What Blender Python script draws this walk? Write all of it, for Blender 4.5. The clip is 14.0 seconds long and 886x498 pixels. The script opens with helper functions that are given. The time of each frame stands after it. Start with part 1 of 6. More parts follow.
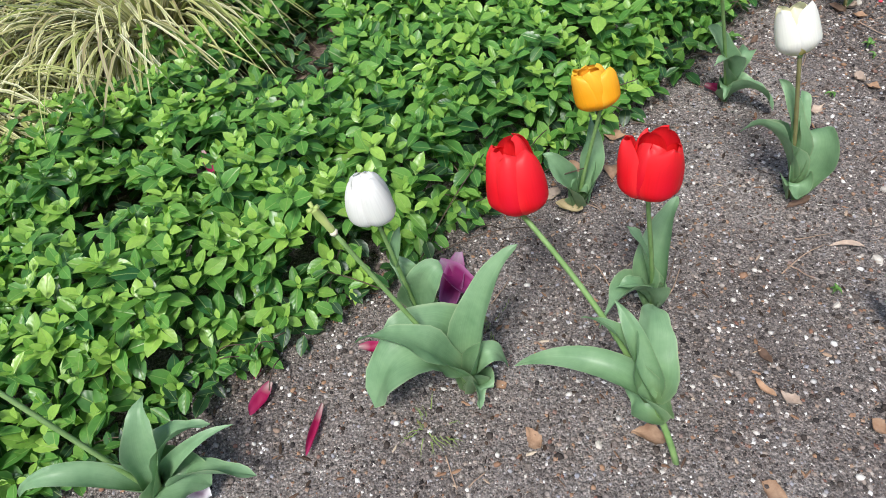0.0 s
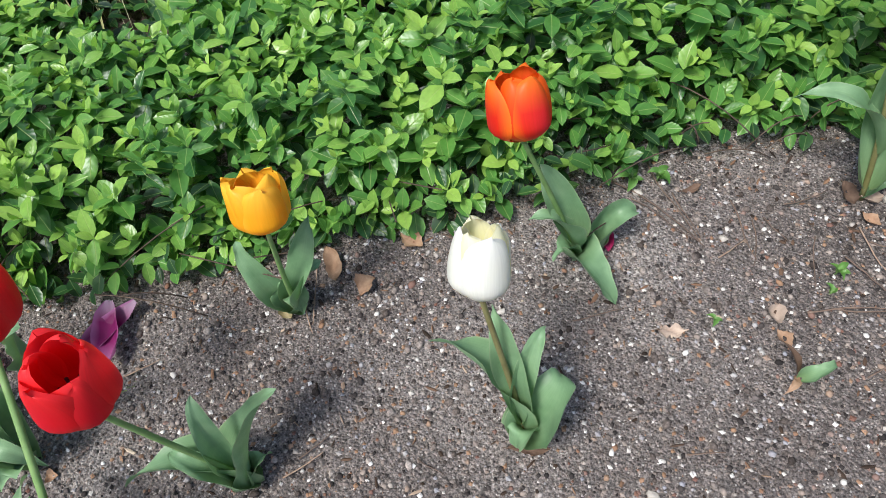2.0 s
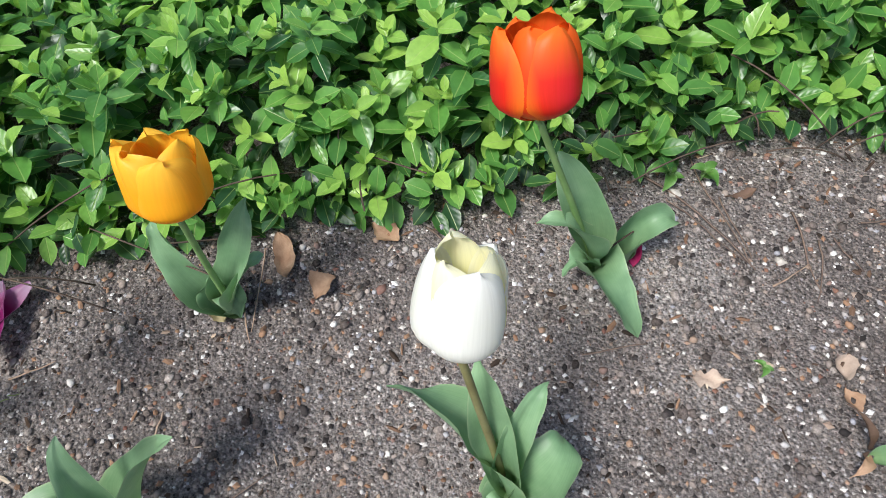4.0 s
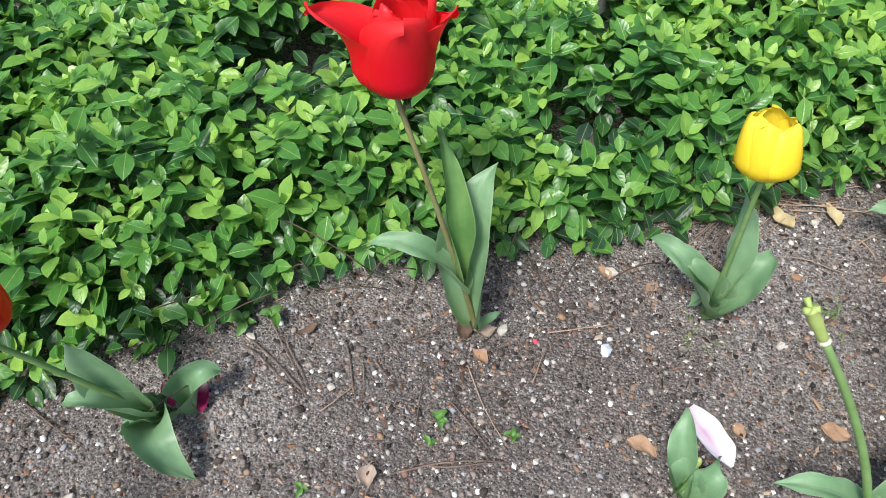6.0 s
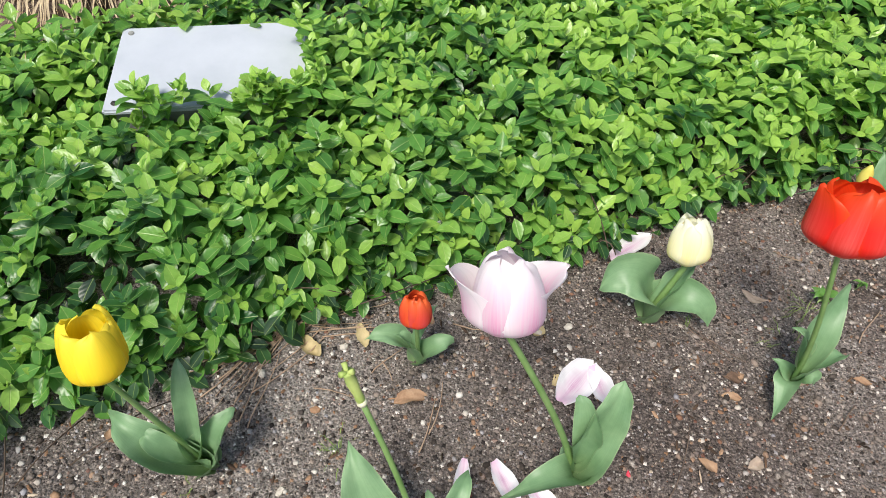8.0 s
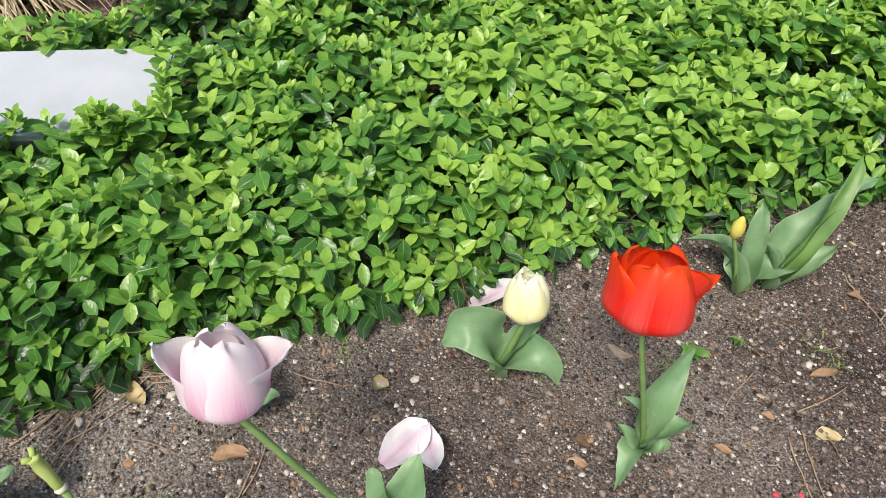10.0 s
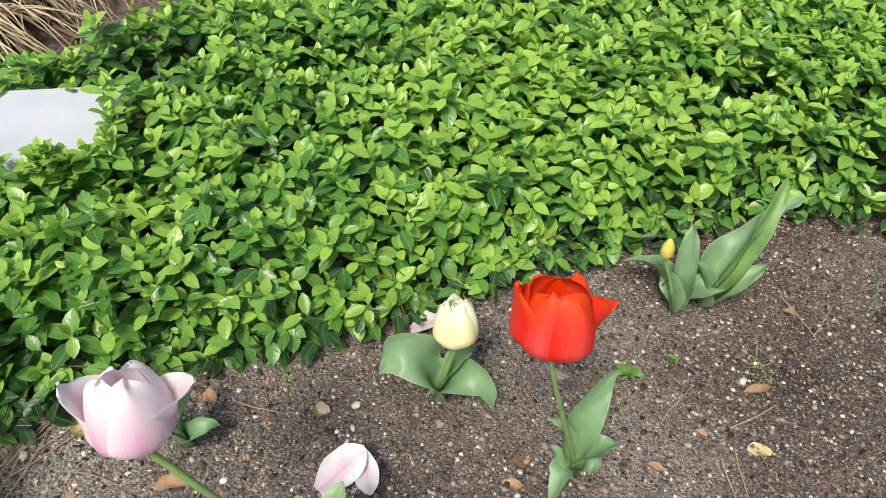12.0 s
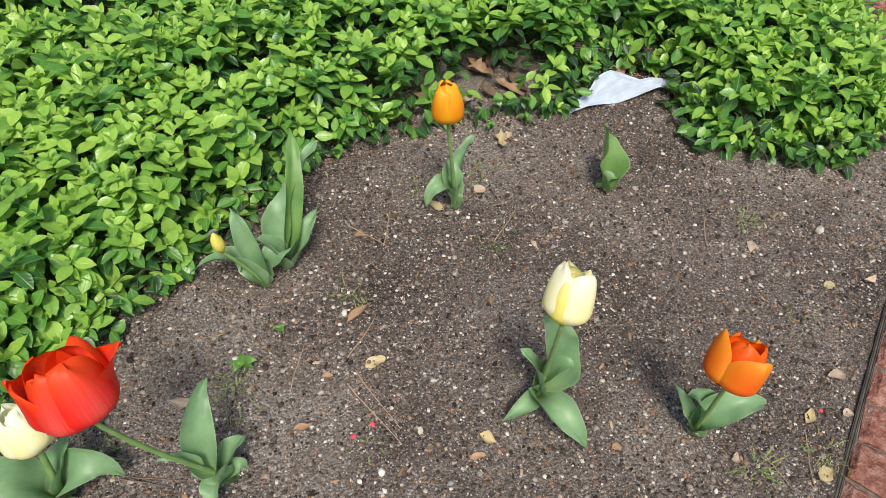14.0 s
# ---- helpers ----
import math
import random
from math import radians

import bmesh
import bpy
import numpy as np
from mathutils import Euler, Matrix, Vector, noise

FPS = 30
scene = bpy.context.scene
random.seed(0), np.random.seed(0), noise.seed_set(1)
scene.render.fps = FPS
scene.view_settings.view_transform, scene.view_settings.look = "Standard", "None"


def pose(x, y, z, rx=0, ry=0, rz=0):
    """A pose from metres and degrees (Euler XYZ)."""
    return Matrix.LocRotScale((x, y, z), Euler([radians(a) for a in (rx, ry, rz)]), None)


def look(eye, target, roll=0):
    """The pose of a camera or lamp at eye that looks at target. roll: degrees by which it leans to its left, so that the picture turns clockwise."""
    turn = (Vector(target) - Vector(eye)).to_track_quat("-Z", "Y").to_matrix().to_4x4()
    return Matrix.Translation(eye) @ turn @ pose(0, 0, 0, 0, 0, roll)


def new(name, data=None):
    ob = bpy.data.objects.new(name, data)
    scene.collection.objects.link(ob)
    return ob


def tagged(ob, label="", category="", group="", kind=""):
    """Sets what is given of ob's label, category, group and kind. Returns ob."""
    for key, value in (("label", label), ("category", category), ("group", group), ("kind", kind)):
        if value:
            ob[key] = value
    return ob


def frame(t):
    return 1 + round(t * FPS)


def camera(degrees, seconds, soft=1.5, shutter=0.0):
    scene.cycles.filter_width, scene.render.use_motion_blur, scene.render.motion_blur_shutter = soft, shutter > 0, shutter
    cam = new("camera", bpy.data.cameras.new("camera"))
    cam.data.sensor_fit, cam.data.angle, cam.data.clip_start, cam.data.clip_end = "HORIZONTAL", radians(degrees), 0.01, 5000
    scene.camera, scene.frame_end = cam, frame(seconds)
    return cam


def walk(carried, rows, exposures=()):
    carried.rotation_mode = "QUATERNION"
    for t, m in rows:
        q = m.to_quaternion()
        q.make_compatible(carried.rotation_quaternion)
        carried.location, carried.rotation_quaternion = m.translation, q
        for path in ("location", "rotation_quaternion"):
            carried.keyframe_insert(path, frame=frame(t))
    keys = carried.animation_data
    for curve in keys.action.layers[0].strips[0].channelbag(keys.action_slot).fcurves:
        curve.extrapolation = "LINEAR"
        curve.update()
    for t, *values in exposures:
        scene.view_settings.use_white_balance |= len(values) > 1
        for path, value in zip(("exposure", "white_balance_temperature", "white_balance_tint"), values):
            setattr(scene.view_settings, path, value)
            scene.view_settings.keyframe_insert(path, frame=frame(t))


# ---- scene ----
cam = camera(70.1, 14.0, soft=0.6)
PATH = [
    (0, (0.044, 0.081, 1.1), (-0.141, 1.266, -0.501), -10.2),
    (0.5, (0.255, 0.221, 1.119), (-0.137, 1.251, -0.55), -11.4),
    (1, (0.512, 0.439, 1.106), (0.106, 1.514, -0.531), -4.7),
    (1.5, (0.644, 0.631, 1.066), (0.068, 1.521, -0.63), -12.2),
    (2, (0.756, 0.765, 0.992), (0.111, 1.543, -0.733), -11.7),
    (2.2, (0.765, 0.817, 0.941), (0.107, 1.61, -0.773), -9.8),
    (4.3, (0.676, 0.93, 0.807), (0.102, 1.626, -0.978), -7.2),
    (4.5, (0.694, 0.954, 0.813), (0.142, 1.701, -0.958), -5.9),
    (5, (0.763, 1.038, 0.849), (0.338, 1.89, -0.91), -1.8),
    (5.5, (0.902, 1.139, 0.926), (0.553, 2.063, -0.814), -0.2),
    (6, (1.131, 1.2, 0.982), (0.704, 2.165, -0.717), -1.6),
    (6.5, (1.346, 1.308, 1.027), (0.931, 2.279, -0.671), -4.8),
    (7, (1.534, 1.437, 1.013), (1.232, 2.516, -0.644), -1.1),
    (7.5, (1.681, 1.543, 1.01), (1.463, 2.615, -0.664), 3.7),
    (8, (1.75, 1.583, 1.095), (1.579, 2.708, -0.55), 4.1),
    (8.5, (1.828, 1.618, 1.107), (1.602, 2.754, -0.524), 0.4),
    (9, (1.933, 1.678, 1.091), (1.697, 2.774, -0.565), 2.9),
    (9.2, (1.959, 1.696, 1.084), (1.709, 2.794, -0.568), 3.0),
    (11.3, (2.128, 1.787, 1.13), (1.992, 2.978, -0.471), 5.6),
    (11.5, (2.139, 1.77, 1.132), (1.963, 2.964, -0.462), 4.5),
    (12, (2.143, 1.774, 1.139), (1.929, 2.947, -0.467), 2.9),
    (12.5, (2.173, 1.776, 1.142), (2.066, 2.971, -0.458), 4.7),
    (13, (2.266, 1.785, 1.158), (2.389, 2.977, -0.443), 5.9),
    (13.5, (2.409, 1.77, 1.186), (2.858, 2.861, -0.429), 7.5),
    (14, (2.46, 1.741, 1.224), (3.058, 2.754, -0.393), 7.0),
]
walk(cam, [(t, look(eye, target, roll)) for t, eye, target, roll in PATH], [(0.0, 0.12, 6150, 10), (2.0, 0.16, 6150, 10), (5.5, 0.26, 6100, 9), (7.0, 0.2, 6300, 7), (9.0, 0.05, 6800, 8), (12.5, 0.12, 6900, 7), (14.0, 0.05, 6800, 6)])

# ---- light ----
world = bpy.data.worlds.new("sky")
scene.world = world
world.use_nodes = True
wn, wl = world.node_tree.nodes, world.node_tree.links
sky = wn.new("ShaderNodeTexSky")
sky.sky_type, sky.sun_disc = "NISHITA", False
sky.sun_elevation, sky.sun_rotation = radians(62), radians(200)
sky.air_density, sky.dust_density, sky.ozone_density = 1.0, 3.0, 0.6
wl.new(sky.outputs[0], wn["Background"].inputs[0])
wn["Background"].inputs[1].default_value = 0.138
sun_data = bpy.data.lights.new("sun", "SUN")
sun_data.energy, sun_data.angle, sun_data.color = 3.65, radians(15), (1.0, 0.95, 0.88)
sun = new("sun", sun_data)
sun.matrix_world = look((0, 0, 5), (0.55, 1.4, 1.6))  # high, from behind the walker


# ---- materials ----
def ramp(nt, fac, stops):
    r = nt.nodes.new("ShaderNodeValToRGB")
    while len(r.color_ramp.elements) < len(stops):
        r.color_ramp.elements.new(0.5)
    for e, (p, c) in zip(r.color_ramp.elements, stops):
        e.position, e.color = p, (*c, 1)
    nt.links.new(fac, r.inputs[0])
    return r.outputs[0]


def mix(nt, fac, a, b, mode="MIX"):
    m = nt.nodes.new("ShaderNodeMix")
    m.data_type, m.blend_type = "RGBA", mode
    for sock, v in ((m.inputs[0], fac), (m.inputs[6], a), (m.inputs[7], b)):
        if isinstance(v, (int, float)):
            sock.default_value = v
        elif isinstance(v, tuple):
            sock.default_value = (*v, 1)
        else:
            nt.links.new(v, sock)
    return m.outputs[2]


def calc(nt, op, a, b=0.0):
    m = nt.nodes.new("ShaderNodeMath")
    m.operation = op
    for sock, v in ((m.inputs[0], a), (m.inputs[1], b)):
        if isinstance(v, (int, float)):
            sock.default_value = v
        else:
            nt.links.new(v, sock)
    return m.outputs[0]


def coords(nt, kind="Object"):
    return nt.nodes.new("ShaderNodeTexCoord").outputs[kind]


def place_of(nt):
    return nt.nodes.new("ShaderNodeNewGeometry").outputs["Position"]


def noise_tex(nt, scale, detail=4, rough=0.6, at=None, what="Fac"):
    n = nt.nodes.new("ShaderNodeTexNoise")
    n.inputs["Scale"].default_value, n.inputs["Detail"].default_value, n.inputs["Roughness"].default_value = scale, detail, rough
    nt.links.new(at if at is not None else coords(nt), n.inputs["Vector"])
    return n.outputs[what]


def voronoi(nt, scale, at=None, what="Distance", feature="F1"):
    n = nt.nodes.new("ShaderNodeTexVoronoi")
    n.feature = feature
    n.inputs["Scale"].default_value = scale
    nt.links.new(at if at is not None else coords(nt), n.inputs["Vector"])
    return n.outputs[what]


def material(name, rough=0.7, spec=0.4):
    m = bpy.data.materials.new(name)
    m.use_nodes = True
    nt = m.node_tree
    b = nt.nodes["Principled BSDF"]
    b.inputs["Roughness"].default_value = rough
    b.inputs["Specular IOR Level"].default_value = spec
    return m, nt, b


def bump(nt, b, height, strength, distance):
    n = nt.nodes.new("ShaderNodeBump")
    n.inputs["Strength"].default_value, n.inputs["Distance"].default_value = strength, distance
    nt.links.new(height, n.inputs["Height"])
    nt.links.new(n.outputs[0], b.inputs["Normal"])
    return n.outputs[0]


def thin(m, nt, b, colour, amount, lift=None):
    """Lets a part of the light through a thin leaf or petal."""
    t = nt.nodes.new("ShaderNodeBsdfTranslucent")
    s = nt.nodes.new("ShaderNodeMixShader")
    s.inputs[0].default_value = amount
    nt.links.new(colour, b.inputs["Base Color"])
    nt.links.new(lift if lift is not None else colour, t.inputs[0])
    nt.links.new(b.outputs[0], s.inputs[1])
    nt.links.new(t.outputs[0], s.inputs[2])
    nt.links.new(s.outputs[0], nt.nodes["Material Output"].inputs[0])


def uv_parts(nt):
    s = nt.nodes.new("ShaderNodeSeparateXYZ")
    nt.links.new(coords(nt, "UV"), s.inputs[0])
    return s.outputs[0], s.outputs[1]


def island(nt):
    return nt.nodes.new("ShaderNodeNewGeometry").outputs["Random Per Island"]


def object_random(nt):
    return nt.nodes.new("ShaderNodeObjectInfo").outputs["Random"]


def damp(nt, at):
    """The bed turns from dry grey to damp brown soil along its length, with an uneven border."""
    sep = nt.nodes.new("ShaderNodeSeparateXYZ")
    nt.links.new(at, sep.inputs[0])
    along = calc(nt, "ADD", sep.outputs[0], calc(nt, "MULTIPLY", noise_tex(nt, 1.7, 4, 0.6, at), 1.2))
    return ramp(nt, calc(nt, "MULTIPLY", calc(nt, "SUBTRACT", along, 1.6), 0.7), [(0.0, (0, 0, 0)), (1.0, (1, 1, 1))])


def soil_material():
    m, nt, b = material("gritty_soil", 0.95, 0.15)
    at = place_of(nt)
    broad = noise_tex(nt, 2.3, 4, 0.6, at)
    grey = ramp(nt, broad, [(0.32, (0.21, 0.185, 0.17)), (0.5, (0.28, 0.250, 0.230)), (0.68, (0.44, 0.405, 0.375))])
    brown = ramp(nt, broad, [(0.32, (0.100, 0.079, 0.071)), (0.5, (0.190, 0.157, 0.143)), (0.68, (0.33, 0.288, 0.262))])
    base = mix(nt, damp(nt, at), grey, brown)
    fine = noise_tex(nt, 170, 6, 0.75, at)
    base = mix(nt, 0.8, base, ramp(nt, fine, [(0.36, (0.12, 0.11, 0.10)), (0.5, (0.85, 0.85, 0.85)), (0.64, (2.1, 2.05, 2.0))]), "MULTIPLY")
    grains = voronoi(nt, 210, at, "Color")
    sep = nt.nodes.new("ShaderNodeSeparateColor")
    nt.links.new(grains, sep.inputs[0])
    pick = ramp(nt, sep.outputs[0], [(0.0, (0.13, 0.10, 0.085)), (0.45, (0.24, 0.20, 0.17)), (0.78, (0.42, 0.35, 0.29)), (0.93, (0.75, 0.71, 0.66))])
    edge = voronoi(nt, 210, at, "Distance")
    mask = ramp(nt, edge, [(0.25, (0.8, 0.8, 0.8)), (0.45, (0, 0, 0))])
    base = mix(nt, mask, base, pick)
    nt.links.new(base, b.inputs["Base Color"])
    h = calc(nt, "ADD", calc(nt, "MULTIPLY", fine, 1.2), calc(nt, "MULTIPLY", edge, -0.8))
    h = calc(nt, "ADD", h, noise_tex(nt, 45, 5, 0.7, at))
    bump(nt, b, h, 1.0, 0.009)
    return m


def mulch_material():
    m, nt, b = material("mulch", 0.95, 0.1)
    at = place_of(nt)
    c = ramp(nt, noise_tex(nt, 60, 6, 0.75, at), [(0.3, (0.07, 0.05, 0.042)), (0.5, (0.20, 0.148, 0.122)), (0.7, (0.38, 0.30, 0.25))])
    nt.links.new(c, b.inputs["Base Color"])
    bump(nt, b, noise_tex(nt, 90, 5, 0.7, at), 1.0, 0.01)
    return m


def pebble_material(single):
    m, nt, b = material("pebble" if single else "grit", 0.85, 0.25)
    r = object_random(nt) if single else island(nt)
    c = ramp(nt, r, [(0.0, (0.025, 0.021, 0.020)), (0.22, (0.085, 0.072, 0.066)), (0.4, (0.21, 0.18, 0.165)), (0.55, (0.34, 0.28, 0.235)), (0.62, (0.36, 0.22, 0.13)),
                     (0.68, (0.20, 0.10, 0.075)), (0.76, (0.43, 0.38, 0.33)), (0.84, (0.33, 0.33, 0.36)), (0.91, (0.60, 0.56, 0.50)), (1.0, (0.90, 0.88, 0.84))])
    dark = damp(nt, place_of(nt))
    c = mix(nt, calc(nt, "MULTIPLY", dark, 0.6), c, (0.74, 0.65, 0.61), "MULTIPLY")
    c = mix(nt, 0.5, c, ramp(nt, noise_tex(nt, 300, 4, 0.7, place_of(nt)), [(0.3, (0.55, 0.55, 0.55)), (0.7, (1.25, 1.25, 1.25))]), "MULTIPLY")
    nt.links.new(c, b.inputs["Base Color"])
    bump(nt, b, noise_tex(nt, 500, 3, 0.6, place_of(nt)), 0.4, 0.001)
    return m


def cover_leaf_material(name, young, mid, old, gloss=0.42):
    """Ground-cover leaf: u runs along the leaf, v across; age 0 is the fresh shoot tip."""
    m, nt, b = material(name, gloss, 0.42)
    u, v = uv_parts(nt)
    a = nt.nodes.new("ShaderNodeAttribute")
    a.attribute_name = "age"
    r = island(nt)
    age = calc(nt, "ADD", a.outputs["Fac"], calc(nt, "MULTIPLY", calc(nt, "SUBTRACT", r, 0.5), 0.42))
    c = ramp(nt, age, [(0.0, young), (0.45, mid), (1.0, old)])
    across = calc(nt, "ABSOLUTE", calc(nt, "SUBTRACT", v, 0.5))
    rib = ramp(nt, across, [(0.0, (1, 1, 1)), (0.035, (0, 0, 0))])
    c = mix(nt, calc(nt, "MULTIPLY", rib, 0.75), c, (0.38, 0.52, 0.16))
    c = mix(nt, ramp(nt, across, [(0.38, (0, 0, 0)), (0.5, (0.35, 0.35, 0.35))]), c, (0.34, 0.50, 0.16))
    wave = nt.nodes.new("ShaderNodeTexWave")
    wave.inputs["Scale"].default_value, wave.inputs["Distortion"].default_value = 1.4, 1.0
    cx = nt.nodes.new("ShaderNodeCombineXYZ")
    nt.links.new(calc(nt, "MULTIPLY", calc(nt, "SUBTRACT", u, calc(nt, "MULTIPLY", across, 0.7)), 1.0), cx.inputs[0])
    nt.links.new(cx.outputs[0], wave.inputs["Vector"])
    c = mix(nt, 0.2, c, ramp(nt, wave.outputs["Fac"], [(0.0, (0.9, 0.91, 0.88)), (1.0, (1.06, 1.05, 1.03))]), "MULTIPLY")
    c = mix(nt, 0.5, c, ramp(nt, noise_tex(nt, 90, 4, 0.6, place_of(nt)), [(0.3, (0.72, 0.75, 0.7)), (0.7, (1.25, 1.22, 1.1))]), "MULTIPLY")
    bump(nt, b, calc(nt, "ADD", calc(nt, "MULTIPLY", wave.outputs["Fac"], 0.4), calc(nt, "MULTIPLY", rib, -1.2)), 0.35, 0.0012)
    thin(m, nt, b, c, 0.34, mix(nt, 0.5, c, (0.24, 0.50, 0.03)))
    return m


def tulip_leaf_material(name, a=(0.145, 0.275, 0.135), c2=(0.26, 0.42, 0.225)):
    m, nt, b = material(name, 0.42, 0.45)
    u, v = uv_parts(nt)
    cx = nt.nodes.new("ShaderNodeCombineXYZ")
    nt.links.new(calc(nt, "MULTIPLY", v, 60), cx.inputs[0])
    nt.links.new(calc(nt, "MULTIPLY", u, 2.0), cx.inputs[1])
    veins = noise_tex(nt, 1.0, 2, 0.5, cx.outputs[0])
    c = ramp(nt, noise_tex(nt, 16, 4, 0.6, place_of(nt)), [(0.3, a), (0.7, c2)])
    c = mix(nt, 0.35, c, ramp(nt, veins, [(0.35, (0.82, 0.85, 0.82)), (0.65, (1.15, 1.13, 1.1))]), "MULTIPLY")
    across = calc(nt, "ABSOLUTE", calc(nt, "SUBTRACT", v, 0.5))
    c = mix(nt, ramp(nt, across, [(0.455, (0, 0, 0)), (0.5, (0.55, 0.55, 0.55))]), c, (0.42, 0.52, 0.30))
    c = mix(nt, ramp(nt, u, [(0.0, (0.5, 0.5, 0.5)), (0.22, (0, 0, 0))]), c, (0.24, 0.34, 0.14))
    bump(nt, b, veins, 0.2, 0.001)
    thin(m, nt, b, c, 0.2, mix(nt, 0.4, c, (0.22, 0.42, 0.06)))
    return m


def stem_material(name, a, c2):
    m, nt, b = material(name, 0.5, 0.35)
    c = ramp(nt, noise_tex(nt, 30, 3, 0.6, place_of(nt)), [(0.3, a), (0.7, c2)])
    nt.links.new(c, b.inputs["Base Color"])
    b.inputs["Subsurface Weight"].default_value = 0.1
    b.inputs["Subsurface Radius"].default_value = (0.004, 0.006, 0.002)
    return m


def petal_material(name, body, base, rim, streak=None, base_end=0.25, through_light=0.32):
    """Petal: u from claw to tip, v across."""
    m, nt, b = material(name, 0.45, 0.3)
    u, v = uv_parts(nt)
    c = ramp(nt, u, [(0.0, base), (base_end, body), (1.0, body)])
    across = calc(nt, "ABSOLUTE", calc(nt, "SUBTRACT", v, 0.5))
    edge = calc(nt, "MAXIMUM", calc(nt, "MULTIPLY", across, 2.0), calc(nt, "MULTIPLY", u, 0.97))
    c = mix(nt, ramp(nt, edge, [(0.6, (0, 0, 0)), (0.97, (0.9, 0.9, 0.9))]), c, rim)
    cx = nt.nodes.new("ShaderNodeCombineXYZ")
    nt.links.new(calc(nt, "MULTIPLY", v, 34), cx.inputs[0])
    nt.links.new(calc(nt, "MULTIPLY", u, 1.6), cx.inputs[1])
    fibre = noise_tex(nt, 1.0, 3, 0.55, cx.outputs[0])
    if streak:
        flame = calc(nt, "MULTIPLY", ramp(nt, across, [(0.0, (0.95, 0.95, 0.95)), (0.3, (0, 0, 0))]), ramp(nt, fibre, [(0.25, (0.25, 0.25, 0.25)), (0.75, (1, 1, 1))]))
        flame = calc(nt, "MULTIPLY", flame, ramp(nt, u, [(0.1, (0.3, 0.3, 0.3)), (0.4, (1, 1, 1)), (0.95, (0.15, 0.15, 0.15))]))
        c = mix(nt, flame, c, streak)
    c = mix(nt, 0.3, c, ramp(nt, fibre, [(0.3, (0.82, 0.82, 0.82)), (0.7, (1.12, 1.12, 1.12))]), "MULTIPLY")
    bump(nt, b, fibre, 0.12, 0.0012)
    thin(m, nt, b, c, through_light)
    return m


def plain(name, stops, scale, rough=0.8, spec=0.3, relief=0.3, depth=0.002, metal=0.0, at_object=False):
    m, nt, b = material(name, rough, spec)
    at = coords(nt) if at_object else place_of(nt)
    n = noise_tex(nt, scale, 5, 0.65, at)
    c = ramp(nt, n, stops)
    r = object_random(nt)
    c = mix(nt, 0.5, c, ramp(nt, r, [(0.0, (0.7, 0.7, 0.7)), (1.0, (1.3, 1.25, 1.2))]), "MULTIPLY")
    nt.links.new(c, b.inputs["Base Color"])
    b.inputs["Metallic"].default_value = metal
    bump(nt, b, noise_tex(nt, scale * 4, 4, 0.6, at), relief, depth)
    return m


SOIL, MULCH = soil_material(), mulch_material()
GRIT, PEBBLE = pebble_material(False), pebble_material(True)
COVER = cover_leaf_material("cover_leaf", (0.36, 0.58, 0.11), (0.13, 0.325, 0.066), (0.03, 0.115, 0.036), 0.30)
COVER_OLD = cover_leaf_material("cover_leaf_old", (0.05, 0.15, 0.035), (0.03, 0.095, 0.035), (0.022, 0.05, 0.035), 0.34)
WOODY = plain("woody_runner", [(0.3, (0.05, 0.035, 0.025)), (0.7, (0.13, 0.095, 0.07))], 60)
LEAF = tulip_leaf_material("tulip_leaf")
LEAF_FRESH = tulip_leaf_material("tulip_leaf_fresh", (0.10, 0.22, 0.06), (0.19, 0.34, 0.10))
STEM = stem_material("tulip_stem", (0.15, 0.27, 0.08), (0.23, 0.36, 0.13))
STEM_BROWN = stem_material("tulip_stem_brown", (0.17, 0.15, 0.06), (0.24, 0.24, 0.10))
POD = stem_material("seed_pod", (0.30, 0.42, 0.10), (0.45, 0.52, 0.18))
PALE = stem_material("pale_scar", (0.55, 0.55, 0.38), (0.75, 0.73, 0.55))
RED = petal_material("petal_red", (0.84, 0.007, 0.016), (0.62, 0.03, 0.05), (0.90, 0.035, 0.040), (0.70, 0.006, 0.035))
ORANGE_RED = petal_material("petal_orange_red", (0.78, 0.030, 0.010), (0.74, 0.20, 0.06), (0.93, 0.22, 0.014), (0.74, 0.020, 0.055))
ORANGE_INNER = petal_material("petal_orange_inner", (0.85, 0.06, 0.006), (0.75, 0.35, 0.03), (0.90, 0.16, 0.01))
YELLOW_ORANGE = petal_material("petal_amber", (0.96, 0.45, 0.012), (0.92, 0.56, 0.03), (0.96, 0.58, 0.05))
YELLOW = petal_material("petal_yellow", (0.97, 0.80, 0.035), (0.86, 0.70, 0.10), (0.94, 0.78, 0.07), (0.92, 0.64, 0.03))
WHITE = petal_material("petal_white", (0.84, 0.85, 0.79), (0.66, 0.70, 0.36), (0.86, 0.86, 0.82), None, 0.22, 0.34)
WHITE_INNER = petal_material("petal_white_inner", (0.90, 0.86, 0.42), (0.82, 0.76, 0.14), (0.92, 0.90, 0.66))
CREAM = petal_material("petal_cream", (0.95, 0.93, 0.66), (0.84, 0.82, 0.32), (0.96, 0.95, 0.80), (0.93, 0.84, 0.30), 0.25, 0.36)
CREAM_INNER = petal_material("petal_cream_inner", (0.95, 0.87, 0.28), (0.88, 0.78, 0.12), (0.96, 0.92, 0.55), None, 0.3, 0.5)
PINK = petal_material("petal_pink_white", (0.91, 0.83, 0.87), (0.88, 0.70, 0.78), (0.92, 0.87, 0.90), (0.74, 0.14, 0.44), 0.3, 0.36)
PARROT = petal_material("petal_scarlet", (0.84, 0.022, 0.014), (0.85, 0.36, 0.20), (0.90, 0.085, 0.012), (0.84, 0.16, 0.14))
